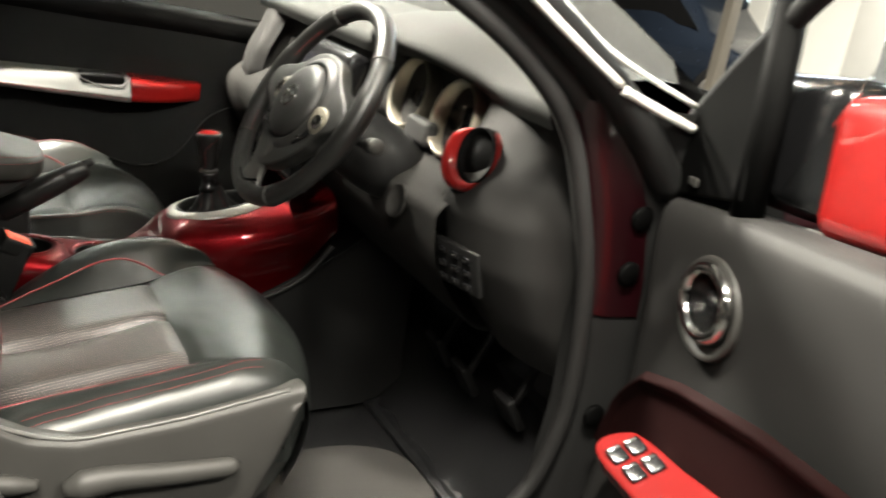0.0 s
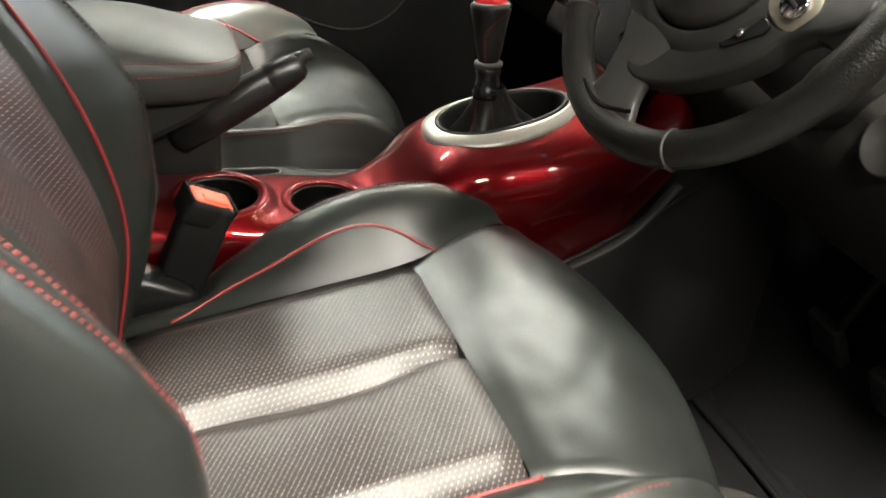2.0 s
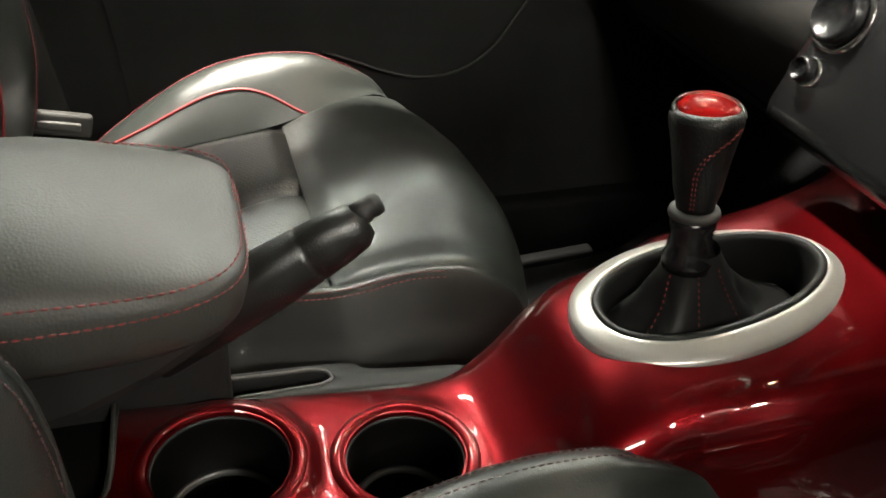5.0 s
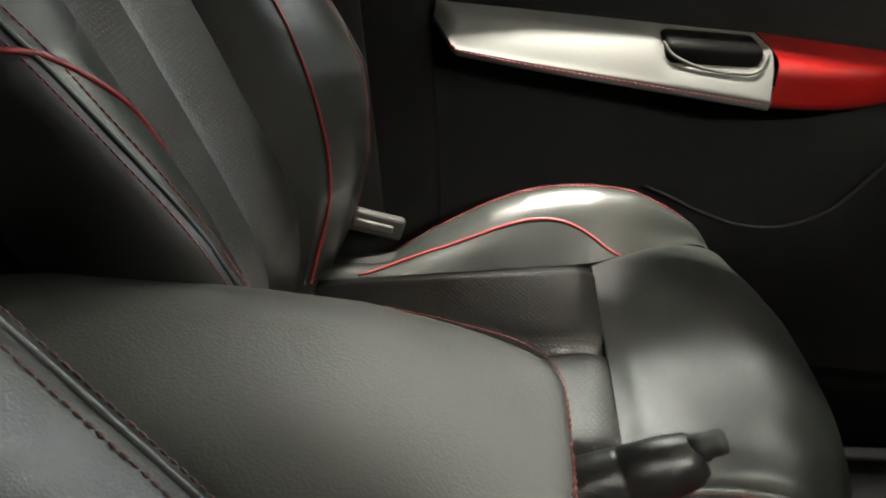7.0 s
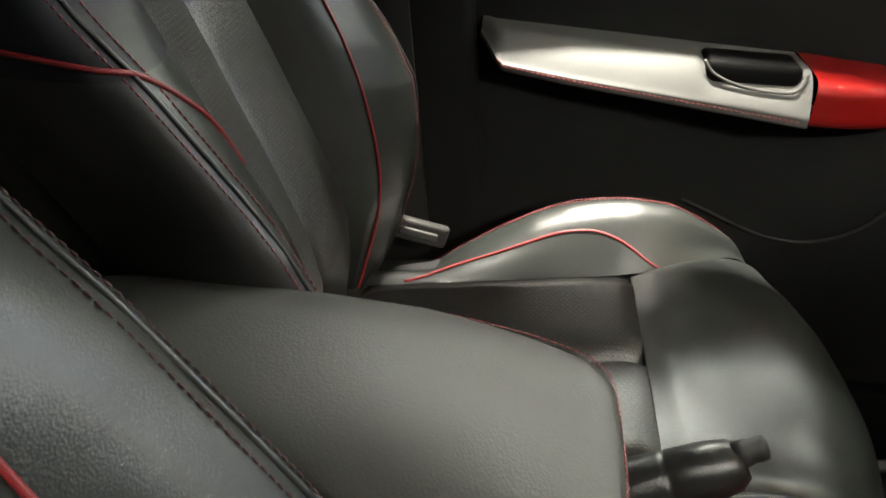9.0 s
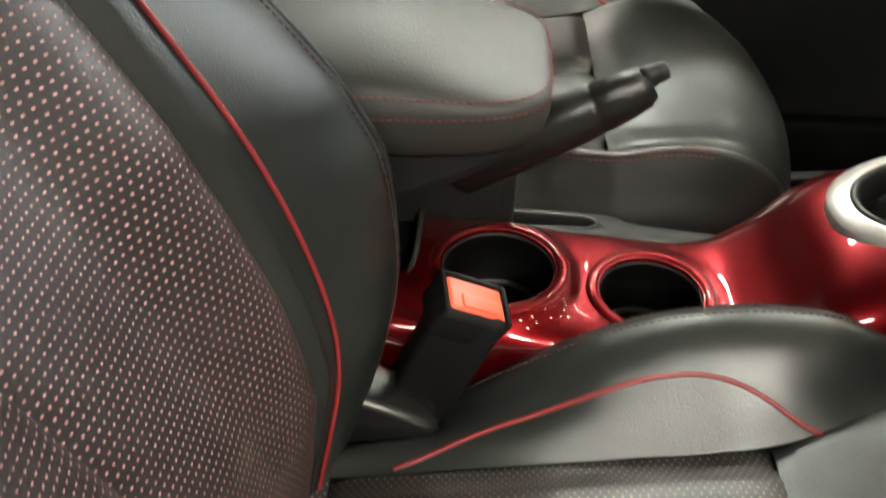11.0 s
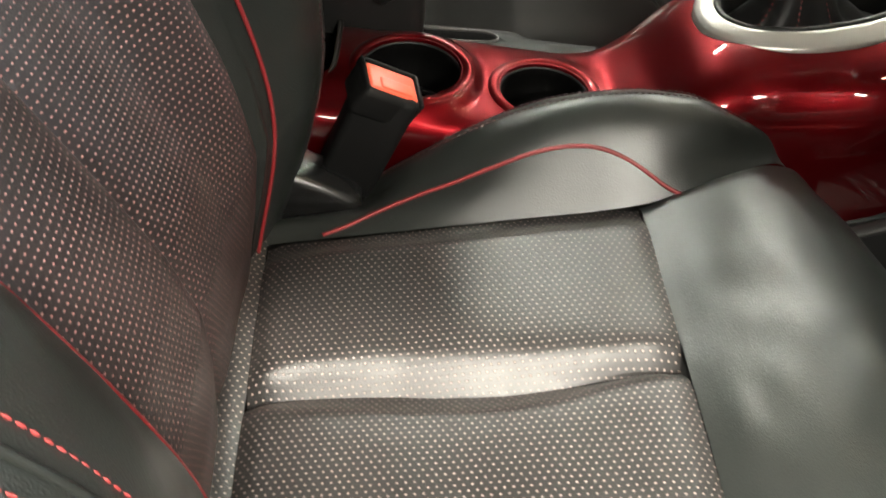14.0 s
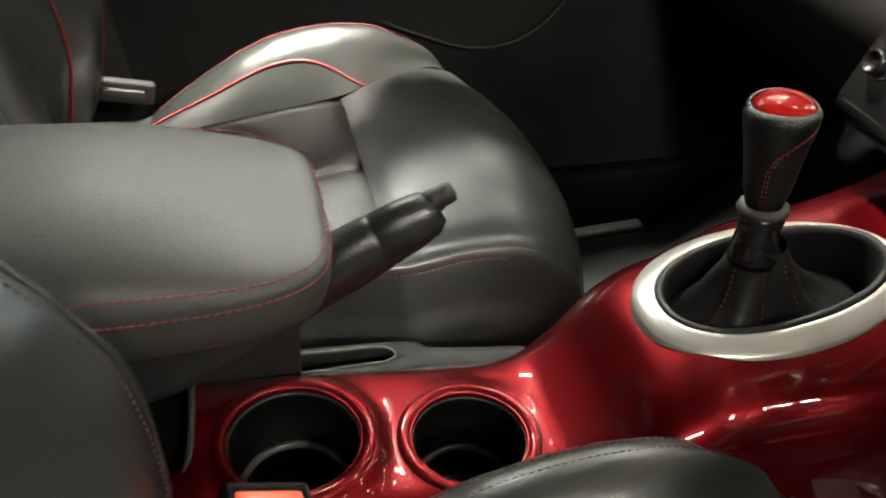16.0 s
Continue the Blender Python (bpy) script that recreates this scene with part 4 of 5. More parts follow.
part("airbag_pad", lathe("airbag_pad", [(0.001, 0.044), (0.030, 0.0435), (0.050, 0.041), (0.062, 0.037), (0.0685, 0.030), (0.0700, 0.018)][::-1], WHEEL_GREY, hub_m, 56), wheel, "dark grey airbag pad")
emb = part("badge", lathe("badge", [(0.0160, 0.0), (0.0168, 0.003), (0.0190, 0.0035), (0.0205, 0.0)], CHROME, wm @ pose(0.010, -0.010, 0.0392), 32, cap=False), wheel, "plain chrome ring badge")
part("badge_bar", rounded_box("badge_bar", (0.046, 0.009, 0.004), CHROME, wm @ pose(0.010, -0.010, 0.0405, 0, 0, -6), 0.0012), wheel)
for sg in (1, -1):
    P = []
    for u in np.linspace(0, 1, 16):
        x = sg * (0.075 + u * (WR - 0.083))
        yc, hh, zz_ = -0.004 - sg * 0.010 * u, 0.034 - 0.012 * u, 0.006 - 0.008 * u
        P.append([W(x, yc + hh * math.cos(a), zz_ + 0.011 * math.sin(a)) for a in np.linspace(0, 2 * math.pi, 20, endpoint=False)])
    sp = part("spoke", sheet("spoke", P, WHEEL_GREY, wrap_m=True, flip=sg < 0), wheel)
    im = wm @ pose(0.010 + sg * 0.100, -0.012 - sg * 0.008, 0.013, 0, sg * 10, -6 - sg * 20)
    ins = part("switch_insert", lathe("switch_insert", [(0.0290, 0.0), (0.0285, 0.0050), (0.0255, 0.0068), (0.0005, 0.0078)], INSERT, im @ Matrix.Diagonal((1.0, 0.76, 1, 1)), 40), sp, "silver switch insert")
    part("switch_button", lathe("switch_button", [(0.0130, 0.005), (0.0128, 0.0105), (0.0105, 0.0130), (0.0005, 0.0138)], CHROME, im @ pose(0.004, 0, 0), 32), sp, "round chrome switch")
    part("button_slot", rounded_box("button_slot", (0.013, 0.004, 0.002), BLACK, im @ pose(0.004, 0, 0.0135), 0.0008, 2), sp)
    rm = wm @ pose(0.010, 0, 0)
    rec = [(0.046, -0.062), (0.056, -0.073), (0.066, -0.075), (0.094, -0.052), (0.095, -0.044), (0.086, -0.040), (0.060, -0.043), (0.050, -0.052)]
    part("button_panel", slab("button_panel", [(sg * a, b) for a, b in (rec if sg > 0 else rec[::-1])], 0.004, BLACK_GLOSS, rm @ pose(0, 0, 0.0145), 0.001), sp, "black button panel")
    for bx, by in ((0.064, -0.054), (0.074, -0.059)):
        part("small_button", lathe("small_button", [(0.0040, 0), (0.0038, 0.003), (0.0005, 0.004)], CHROME, rm @ pose(sg * bx, by, 0.0185), 16), sp)
P = []
for u in np.linspace(0, 1, 22):
    yy = -0.088 - u * (WR - 0.104)
    hw = np.interp(u, [0, 0.35, 0.75, 1], [0.040, 0.031, 0.031, 0.040])
    cz = 0.014 - 0.014 * u
    P.append([W(-0.015 + hw * math.copysign(abs(math.cos(a)) ** 0.55, math.cos(a)), yy - 0.06 * hw * math.cos(a), cz + 0.0085 * math.copysign(abs(math.sin(a)) ** 0.7, math.sin(a))) for a in np.linspace(0, 2 * math.pi, 32, endpoint=False)])
leg = part("lower_spoke", sheet("lower_spoke", P, SPOKE_GREY, wrap_m=True), wheel, "satin grey lower spoke")
part("spoke_gap", tube("spoke_gap", curve_pts([W(-0.060, -0.163, 0.011), W(-0.035, -0.170, 0.012), (W(-0.010, -0.1705, 0.0125)), W(0.024, -0.160, 0.012)], 24), 0.0022, CUP_BLACK, 8), leg)
part("column_shroud", lathe("column_shroud", [(0.045, 0.0), (0.060, -0.03), (0.068, -0.16), (0.06, -0.24)][::-1], BLACK, wm @ pose(0, -0.01, -0.01), 32), wheel, "black column shroud")
for sg, nm in ((-1, "wiper_stalk"), (1, "light_stalk")):
    st = part("stalk", tube("stalk", curve_pts([W(sg * 0.05, -0.01, -0.075), W(sg * 0.11, -0.008, -0.07), W(sg * 0.165, -0.002, -0.062)], 16), np.interp(np.linspace(0, 1, 16), [0, 0.6, 0.8, 1], [0.008, 0.008, 0.013, 0.013]), BLACK, 14), wheel)
    part("stalk_tip", lathe("stalk_tip", [(0.0135, 0), (0.0135, 0.006), (0.010, 0.010), (0.0005, 0.011)], GREY, Matrix.Translation(W(sg * 0.165, -0.002, -0.062)) @ (wm.to_3x3() @ Vector((sg, 0.05, 0.1))).to_track_quat("Z", "X").to_matrix().to_4x4(), 20), st)

# ---- dashboard ----
dash = thing("dashboard", (0.95, 0.35, 0.30), "grey dashboard with hooded twin gauges and red vent ring", "dashboard")
P = []
for y in np.linspace(-0.36, 1.02, 90):
    hood = math.exp(-(((y - 0.03) / 0.19) ** 4))
    top = [(1.42, 0.80), (1.20, 0.86), (1.00, 0.885 + 0.03 * hood), (0.86 - 0.05 * hood, 0.872 + 0.035 * hood), (0.805 - 0.07 * hood, 0.845 + 0.035 * hood), (0.790 - 0.06 * hood, 0.825 + 0.022 * hood), (0.80 + 0.03 * hood, 0.80 + 0.018 * hood)]
    P.append([(x, y, z) for x, _, z in curve_pts([(a, 0, b) for a, b in top], 30)])
part("dash_top", sheet("dash_top", P, DASH, flip=True), dash, "soft grey dash top")
P = []
for y in np.linspace(-0.21, 1.02, 60):
    knee = math.exp(-(((y + 0.02) / 0.28) ** 4))
    top = [(0.845, 0.82), (0.838, 0.74), (0.80, 0.67), (0.745 - 0.02 * knee, 0.63), (0.722, 0.59), (0.74, 0.52), (0.80, 0.44), (0.86, 0.40), (1.0, 0.42)]
    P.append([(x, y, z) for x, _, z in curve_pts([(a, 0, b) for a, b in top], 34)])
part("dash_face", sheet("dash_face", P, KNEE, flip=True), dash, "dark grey lower dash")
for gx, gy, gz in ((0.822, 0.120, 0.752), (0.818, -0.062, 0.744)):
    gm_ = frame_of((gx, gy, gz), (0, -1, 0), (0.25, 0, 0.97))
    g = part("gauge", lathe("gauge", [(0.062, -0.05), (0.062, -0.02), (0.001, -0.016)], GAUGE, gm_, 40), dash, "dark round gauge")
    part("bezel", lathe("bezel", [(0.062, -0.02), (0.0635, 0.010), (0.0675, 0.0145), (0.0720, 0.010), (0.076, -0.03)], INSERT, gm_ @ Matrix.Diagonal((1, 1, 1, 1)), 56, cap=False), g, "silver gauge bezel")
part("cluster_bridge", rounded_box("cluster_bridge", (0.03, 0.09, 0.05), GREY_DARK, pose(0.80, 0.028, 0.70, 0, 10, 0), 0.012), dash)
part("ignition_cover", lathe("ignition_cover", [(0.031, -0.004), (0.031, 0.003), (0.028, 0.005), (0.027, 0.003), (0.0005, 0.004)], KNEE, frame_of((0.716, -0.078, 0.600), (0, -1, 0), (0.25, 0, 0.97)), 36), dash, "round grey cover")
# end panel towards the door, with vent
P = []
for z in np.linspace(0.36, 0.83, 40):
    xf = np.interp(z, [0.36, 0.45, 0.55, 0.64, 0.70, 0.76, 0.83], [0.91, 0.83, 0.765, 0.738, 0.752, 0.782, 0.81])
    P.append([(x, y, z) for x, y, _ in curve_pts([(xf + 0.03, -0.165, 0), (xf + 0.004, -0.185, 0), (xf, -0.215, 0), (xf + 0.012, -0.285, 0), (xf + 0.05, -0.345, 0), (xf + 0.12, -0.372, 0), (1.02, -0.385, 0)], 40)])
part("end_panel", sheet("end_panel", P, END_GREY), dash, "grey moulded end panel")
vm = frame_of((0.757, -0.238, 0.727), (0.25, -0.96, 0.0), (0.22, 0, 0.97))
vent = part("air_vent", lathe("air_vent", [(0.044, -0.03), (0.044, 0.002), (0.041, 0.004), (0.038, -0.006), (0.030, -0.004), (0.012, 0.000), (0.0005, 0.001)], CUP_BLACK, vm @ Matrix.Diagonal((0.88, 1.05, 1, 1)), 40), dash, "round black air vent")
rg = []
for k in range(80):
    th = 2 * math.pi * k / 80
    w = 0.002 + 0.031 * max(0, -math.cos(th - math.radians(30))) ** 1.1
    rg.append([vm @ Vector(((0.037 + a * w) * math.cos(th), (0.044 + a * w) * math.sin(th), b)) for a, b in ((0, -0.002), (0.15, 0.014 * min(1, w / 0.02)), (0.5, 0.017 * min(1, w / 0.02)), (0.85, 0.011 * min(1, w / 0.02)), (1.0, -0.006), (1.05, -0.03))])
part("vent_ring", sheet("vent_ring", rg, RED_PLASTIC, wrap_n=True, flip=True), vent, "bright red crescent vent ring")
swm = frame_of((0.768, -0.230, 0.536), (0.25, -0.97, 0), (-0.30, 0, 0.95))
swp = part("switch_panel", rounded_box("switch_panel", (0.10, 0.085, 0.012), BLACK, swm, 0.004), dash, "black panel of small switches")
for i in range(3):
    for j in range(3):
        part("switch", rounded_box("switch", (0.018, 0.013, 0.006), BLACK_GLOSS, swm @ pose(-0.030 + 0.028 * i, -0.026 + 0.026 * j, 0.009), 0.002), swp)
        part("switch_mark", rounded_box("switch_mark", (0.006, 0.003, 0.0012), GREY, swm @ pose(-0.030 + 0.028 * i, -0.026 + 0.026 * j, 0.0125), 0.0004), swp)
# center stack
csm = frame_of((0.715, 0.36, 0.655), (0, -1, 0), (0.35, 0, 0.94))
stack = part("media_panel", rounded_box("media_panel", (0.25, 0.30, 0.06), BLACK_GLOSS, csm, 0.02), dash, "glossy black center stack")
for sx, sy_, r in ((-0.090, -0.048, 0.023), (0.090, -0.048, 0.023), (-0.090, -0.095, 0.010), (0.090, -0.095, 0.010)):
    kb = part("climate_knob", lathe("climate_knob", [(r, 0.02), (r, 0.036), (r * 0.85, 0.040), (r * 0.8, 0.036), (0.0005, 0.036)], BLACK_GLOSS, csm @ pose(sx, sy_, 0.005), 32), stack)
    part("knob_bezel", lathe("knob_bezel", [(r * 1.0, 0.022), (r * 1.18, 0.030), (r * 1.25, 0.024)], CHROME, csm @ pose(sx, sy_, 0.005), 36, cap=False), kb, "chrome knob bezel")
part("screen", rounded_box("screen", (0.16, 0.085, 0.008), GAUGE, csm @ pose(0, 0.07, 0.031), 0.003), stack)
# near-black panel: the passenger footwell's shade is put into its colour
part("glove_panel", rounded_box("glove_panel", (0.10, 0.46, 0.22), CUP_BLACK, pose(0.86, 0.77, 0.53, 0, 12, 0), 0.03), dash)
P = []
for z in np.linspace(0.36, 0.83, 40):
    xf = np.interp(z, [0.36, 0.45, 0.55, 0.64, 0.70, 0.76, 0.83], [0.91, 0.83, 0.765, 0.738, 0.752, 0.782, 0.81])
    P.append([(x, 0.70 - y, z) for x, y, _ in curve_pts([(xf + 0.03, -0.165, 0), (xf + 0.004, -0.185, 0), (xf, -0.215, 0), (xf + 0.012, -0.285, 0), (xf + 0.05, -0.335, 0), (xf + 0.12, -0.342, 0), (1.02, -0.345, 0)], 40)])
part("end_panel", sheet("end_panel", P, END_GREY, flip=True), dash, "grey moulded end panel")

# ---- floor, sills, doors, pillars ----
P = [[(x, y, 0.0 + np.interp(x, [-0.6, 0.85, 1.15], [0, 0, 0.22]) + 0.002 * noise.noise(Vector((x * 12, y * 12, 0)))) for y in np.linspace(-0.36, 1.06, 50)] for x in np.linspace(-0.9, 1.25, 60)]
solo("floor", sheet("floor", P, CARPET), "black carpeted car floor", "floor", kind="structure")
# mat outline and paler grey follow the pool of light on the floor
lit_mat_edge = curve_pts([(0.45, 0.055, 0), (0.60, 0.056, 0), (0.70, 0.058, 0), (0.78, 0.042, 0), (0.842, -0.003, 0), (0.866, -0.09, 0), (0.848, -0.17, 0), (0.80, -0.245, 0), (0.70, -0.285, 0), (0.45, -0.295, 0)], 60, closed=True)
solo("floor_mat", slab("floor_mat", [(a, b) for a, b, _ in lit_mat_edge], 0.012, MAT_RUBBER, pose(0, 0, 0.006), 0.003), "grey carpet mat, pale and rounded where the floor is lit", "floor mat")
P = [[(x, y, 0.016 + np.interp(x, [0.80, 0.95, 1.12], [0, 0.02, 0.19]) + 0.004 * noise.noise(Vector((x * 30, y * 30, 4))) + 0.002 * abs(math.sin(x * 160))) for y in np.linspace(-0.26, 0.20, 50)] for x in np.linspace(0.86, 1.10, 80)]
well = solo("footwell_liner", sheet("footwell_liner", P, LINER), "black ribbed rubber footwell liner", "floor liner")
solidify(well, 0.008)
for nm, px_, py_ in (("accelerator", 0.98, -0.17), ("brake", 0.96, -0.03), ("clutch", 0.97, 0.10)):
    pd = thing(nm + "_pedal", (px_ + 0.05, py_, 0.28), "black rubber foot pedal on steel arm", "pedal", "foot pedals")
    part("pad", rounded_box("pad", (0.02, 0.06, 0.08), BLACK, pose(px_, py_, 0.20, 0, -30, 0), 0.006), pd)
    part("pedal_arm", tube("pedal_arm", curve_pts([(px_ + 0.01, py_, 0.21), (px_ + 0.06, py_, 0.32), (px_ + 0.07, py_, 0.47)], 10), 0.008, GREY_DARK, 8), pd)
firewall = solo("wall_firewall", rounded_box("wall_firewall", (0.05, 1.6, 1.0), CARPET, pose(1.28, 0.35, 0.35), 0.01), "black carpeted bulkhead", "bulkhead", kind="structure")
solo("wall_rear", rounded_box("wall_rear", (0.05, 1.6, 1.6), CARPET, pose(-1.05, 0.35, 0.45), 0.01), "dark rear of the cabin", "cabin rear", kind="structure")

sill = thing("door_sill", (0.4, -0.40, -0.05), "dark grey plastic door sill", "sill", kind="structure")
P = [[(x, y, z) for _, y, z in curve_pts([(0, -0.325, 0.0), (0, -0.332, 0.10), (0, -0.345, 0.128), (0, -0.385, 0.130), (0, -0.42, 0.11), (0, -0.445, 0.02), (0, -0.45, -0.2)], 30)] for x in np.linspace(-0.25, 0.98, 30)]
part("sill_trim", sheet("sill_trim", P, GREY_DARK, flip=True), sill)
# driver's side opening seal
seal = curve_pts([(-0.30, -0.385, 1.14), (0.10, -0.385, 1.13), (0.36, -0.40, 1.07), (0.58, -0.42, 0.967), (0.70, -0.42, 0.895), (0.781, -0.42, 0.815), (0.835, -0.42, 0.70), (0.872, -0.42, 0.583), (0.892, -0.42, 0.45), (0.895, -0.415, 0.33), (0.86, -0.405, 0.20), (0.76, -0.40, 0.145), (0.40, -0.40, 0.140), (0.16, -0.40, 0.18), (0.085, -0.40, 0.30), (0.045, -0.39, 0.40), (0.015, -0.385, 0.50), (-0.012, -0.385, 0.62), (-0.03, -0.385, 0.72), (-0.08, -0.385, 0.95)], 200, closed=True)
solo("door_seal", tube("door_seal", seal, 0.014, RUBBER, 12, closed=True), "black rubber door seal round the opening", "seal", kind="structure")

# B pillar with striker
bp = thing("pillar_b", (-0.1, -0.39, 0.1), "dark trimmed door pillar with steel striker", "pillar", kind="structure")
P = []
for z in np.linspace(0.13, 1.14, 30):
    xf = np.interp(z, [0.13, 0.30, 0.40, 0.50, 0.62, 0.72, 0.95, 1.14], [0.12, 0.075, 0.035, 0.003, -0.024, -0.042, -0.09, -0.15])
    P.append([(xf - 0.30, -0.34, z), (xf - 0.05, -0.335, z), (xf - 0.004, -0.345, z), (xf - 0.006, -0.385, z), (xf - 0.02, -0.42, z), (xf - 0.05, -0.435, z), (xf - 0.14, -0.445, z)])
part("pillar_skin", sheet("pillar_skin", P, BEIGE), bp, "bare metal door jamb")
part("pillar_trim", sheet("pillar_trim", [[(p[0] + 0.002, p[1] + 0.02 * k, p[2]) for k, p in enumerate(r[1:4])] for r in [[q for q in r] for r in P]], GREY_DARK), bp)
part("striker", tube("striker", curve_pts([(-0.055, -0.44, 0.50), (-0.050, -0.47, 0.50), (-0.020, -0.475, 0.485), (-0.012, -0.44, 0.485)], 20), 0.006, CHROME, 10), bp, "steel striker loop")
part("striker_plate", rounded_box("striker_plate", (0.06, 0.006, 0.06), SILVER, pose(-0.035, -0.436, 0.49), 0.002), bp)
part("slot", rounded_box("slot", (0.030, 0.006, 0.022), BLACK, pose(-0.045, -0.436, 0.575), 0.002), bp)

# hinge pillar
hpz = thing("pillar_a", (0.93, -0.40, 0.1), "black and dark red door hinge pillar", "pillar", kind="structure")
P = []
for z in np.linspace(-0.2, 0.86, 20):
    xf = np.interp(z, [-0.2, 0.2, 0.35, 0.58, 0.7, 0.82, 0.86], [0.86, 0.89, 0.905, 0.888, 0.86, 0.80, 0.77])
    P.append([(xf, -0.365, z), (xf + 0.005, -0.40, z), (xf + 0.03, -0.425, z), (xf + 0.09, -0.435, z), (xf + 0.14, -0.47, z), (xf + 0.30, -0.52, z)])
part("pillar_skin", sheet("pillar_skin", P, BLACK, flip=True), hpz, "black jamb")
part("jamb_strip", sheet("jamb_strip", [[(x - 0.003, y - 0.003, z) for x, y, z in r[1:4]] for r in P[13:]], BODY, flip=True), hpz, "dark red painted jamb")
for z in (0.60, 0.69, 0.35):
    part("grommet", lathe("grommet", [(0.020, -0.004), (0.020, 0.002), (0.016, 0.005), (0.0005, 0.006)], CUP_BLACK, frame_of((0.940, -0.438, z), (1, 0, 0), (0, 0, 1)), 24), hpz)
apil = curve_pts([(0.97, -0.45, 0.74), (0.86, -0.445, 0.85), (0.70, -0.44, 0.965), (0.50, -0.43, 1.075), (0.28, -0.41, 1.17)], 30)
part("pillar_beam", tube("pillar_beam", apil, 0.032, BLACK, 14, ratio=0.8), hpz)
part("pillar_inner_trim", tube("pillar_inner_trim", apil + np.array((-0.01, 0.045, -0.02)), 0.030, GREY_DARK, 14), hpz)
# three white bars paint the reflections along pillar, fender and glass edges
part("glint_trim", tube("glint_trim", curve_pts([(0.55, -0.465, 1.045), (0.651, -0.47, 0.982), (0.73, -0.472, 0.935), (0.806, -0.474, 0.891)], 30), 0.006, GLINT_WHITE, 8), hpz, "windscreen edge trim with its reflection painted white")
part("glint_trim", tube("glint_trim", curve_pts([(0.812, -0.474, 0.885), (0.88, -0.478, 0.862), (0.948, -0.484, 0.840)], 20), 0.007, GLINT_WHITE, 8), hpz, "fender edge trim with its reflection painted white")
part("glass_edge_glint", tube("glass_edge_glint", curve_pts([(0.58, -0.455, 1.052), (0.692, -0.46, 0.987), (0.80, -0.46, 0.927), (0.965, -0.462, 0.868)], 30), 0.004, GLINT_WHITE, 8), hpz, "white line for the reflection along the windscreen edge")

# unseen pillar, placed for its shadow on the passenger seat
pap = thing("pillar_a_passenger", (0.9, 1.14, 0.7), "dark trimmed windscreen pillar on the passenger side", "pillar", kind="structure")
part("pillar_trim", tube("pillar_trim", np.array((0, 0.70, 0)) + apil * np.array((1, -1, 1)), 0.045, GREY_DARK, 14), pap)

# roof, windscreen, bonnet
# roof lies out of view; its edges cut off the strip lamps
P = [[(x, y, 1.20 + 0.03 * math.cos((y - 0.35) * 2.0) - 0.30 * max(0, x - 0.15) ** 1.6) for y in np.linspace(-0.355, 1.045, 24)] for x in np.linspace(-1.05, 0.44, 22)]
# unseen rail, made thick to keep strip light off the inner bolster
rail = solo("roof_rail", tube("roof_rail", curve_pts([(-1.0, -0.36, 1.13), (-0.4, -0.37, 1.150), (0.0, -0.375, 1.158), (0.30, -0.40, 1.155), (0.44, -0.41, 1.13)], 30), 0.052, GREY_DARK, 12), "unseen dark roof rail that blocks strip light over the door", "roof rail", kind="structure")
roof = solo("ceiling", sheet("ceiling", P, HEADLINER, flip=True), "pale cloth headliner under the roof", "headliner", kind="structure")
solidify(roof, 0.05)
P = [[(x, y + 0.0, z) for y in np.linspace(-0.41, 1.11, 20)] for x, z in zip(np.linspace(0.43, 1.16, 16), np.interp(np.linspace(0.43, 1.16, 16), [0.43, 0.6, 0.9, 1.16], [1.19, 1.10, 0.95, 0.81]))]
ws = solo("windscreen", sheet("windscreen", P, GLASS), "clear laminated windscreen glass", "windscreen", kind="structure")
ws.visible_shadow = False
P = [[(x, y, np.interp(x, [1.10, 1.3, 1.9, 2.1], [0.76, 0.775, 0.66, 0.50]) - 0.06 * ((y - 0.35) / 0.8) ** 2) for y in np.linspace(-0.50, 1.20, 24)] for x in np.linspace(1.10, 2.1, 20)]
bonnet = solo("bonnet", sheet("bonnet", P, BODY), "dark red glossy car bonnet", "bonnet", kind="structure")
solidify(bonnet, 0.02)
P = [[(x, y, z) for y in np.linspace(-0.48, 1.18, 20)] for x, z in ((1.02, 0.79), (1.06, 0.795), (1.10, 0.775), (1.16, 0.77))]
solo("cowl", sheet("cowl", P, BLACK), "black plastic cowl under the windscreen", "cowl", kind="structure")
wip = thing("wiper", (1.1, -0.35, 0.79), "black windscreen wiper arm with a bright edge", "wiper")
part("arm", tube("arm", curve_pts([(1.10, -0.40, 0.800), (1.05, -0.20, 0.835), (1.00, 0.10, 0.865)], 16), 0.008, BLACK, 8), wip)
part("blade", tube("blade", curve_pts([(1.07, -0.38, 0.815), (1.01, -0.10, 0.850), (0.97, 0.20, 0.875)], 16), 0.006, BLACK_GLOSS, 8), wip)

# passenger door
pdr = thing("door_passenger", (0.3, 1.06, 0.1), "closed dark passenger door with grey pull and red trim", "car door", kind="structure")
P = [[(x, np.interp(v, [0.0, 0.35, 0.60, 0.72, 1.0], [1.03, 1.05, 1.075, 1.09, 1.085]) + 0.004 * noise.noise(Vector((x * 4, v * 4, 1))), 0.02 + v * (np.interp(x, [0.07, 0.5, 1.0], [0.775, 0.750, 0.715]) - 0.02)) for v in np.linspace(0, 1, 30)] for x in np.linspace(0.02, 1.29, 40)]
part("door_card", sheet("door_card", P, DOOR_BLACK_SHADED, flip=False), pdr, "black door card, darkened for shade")
P = []
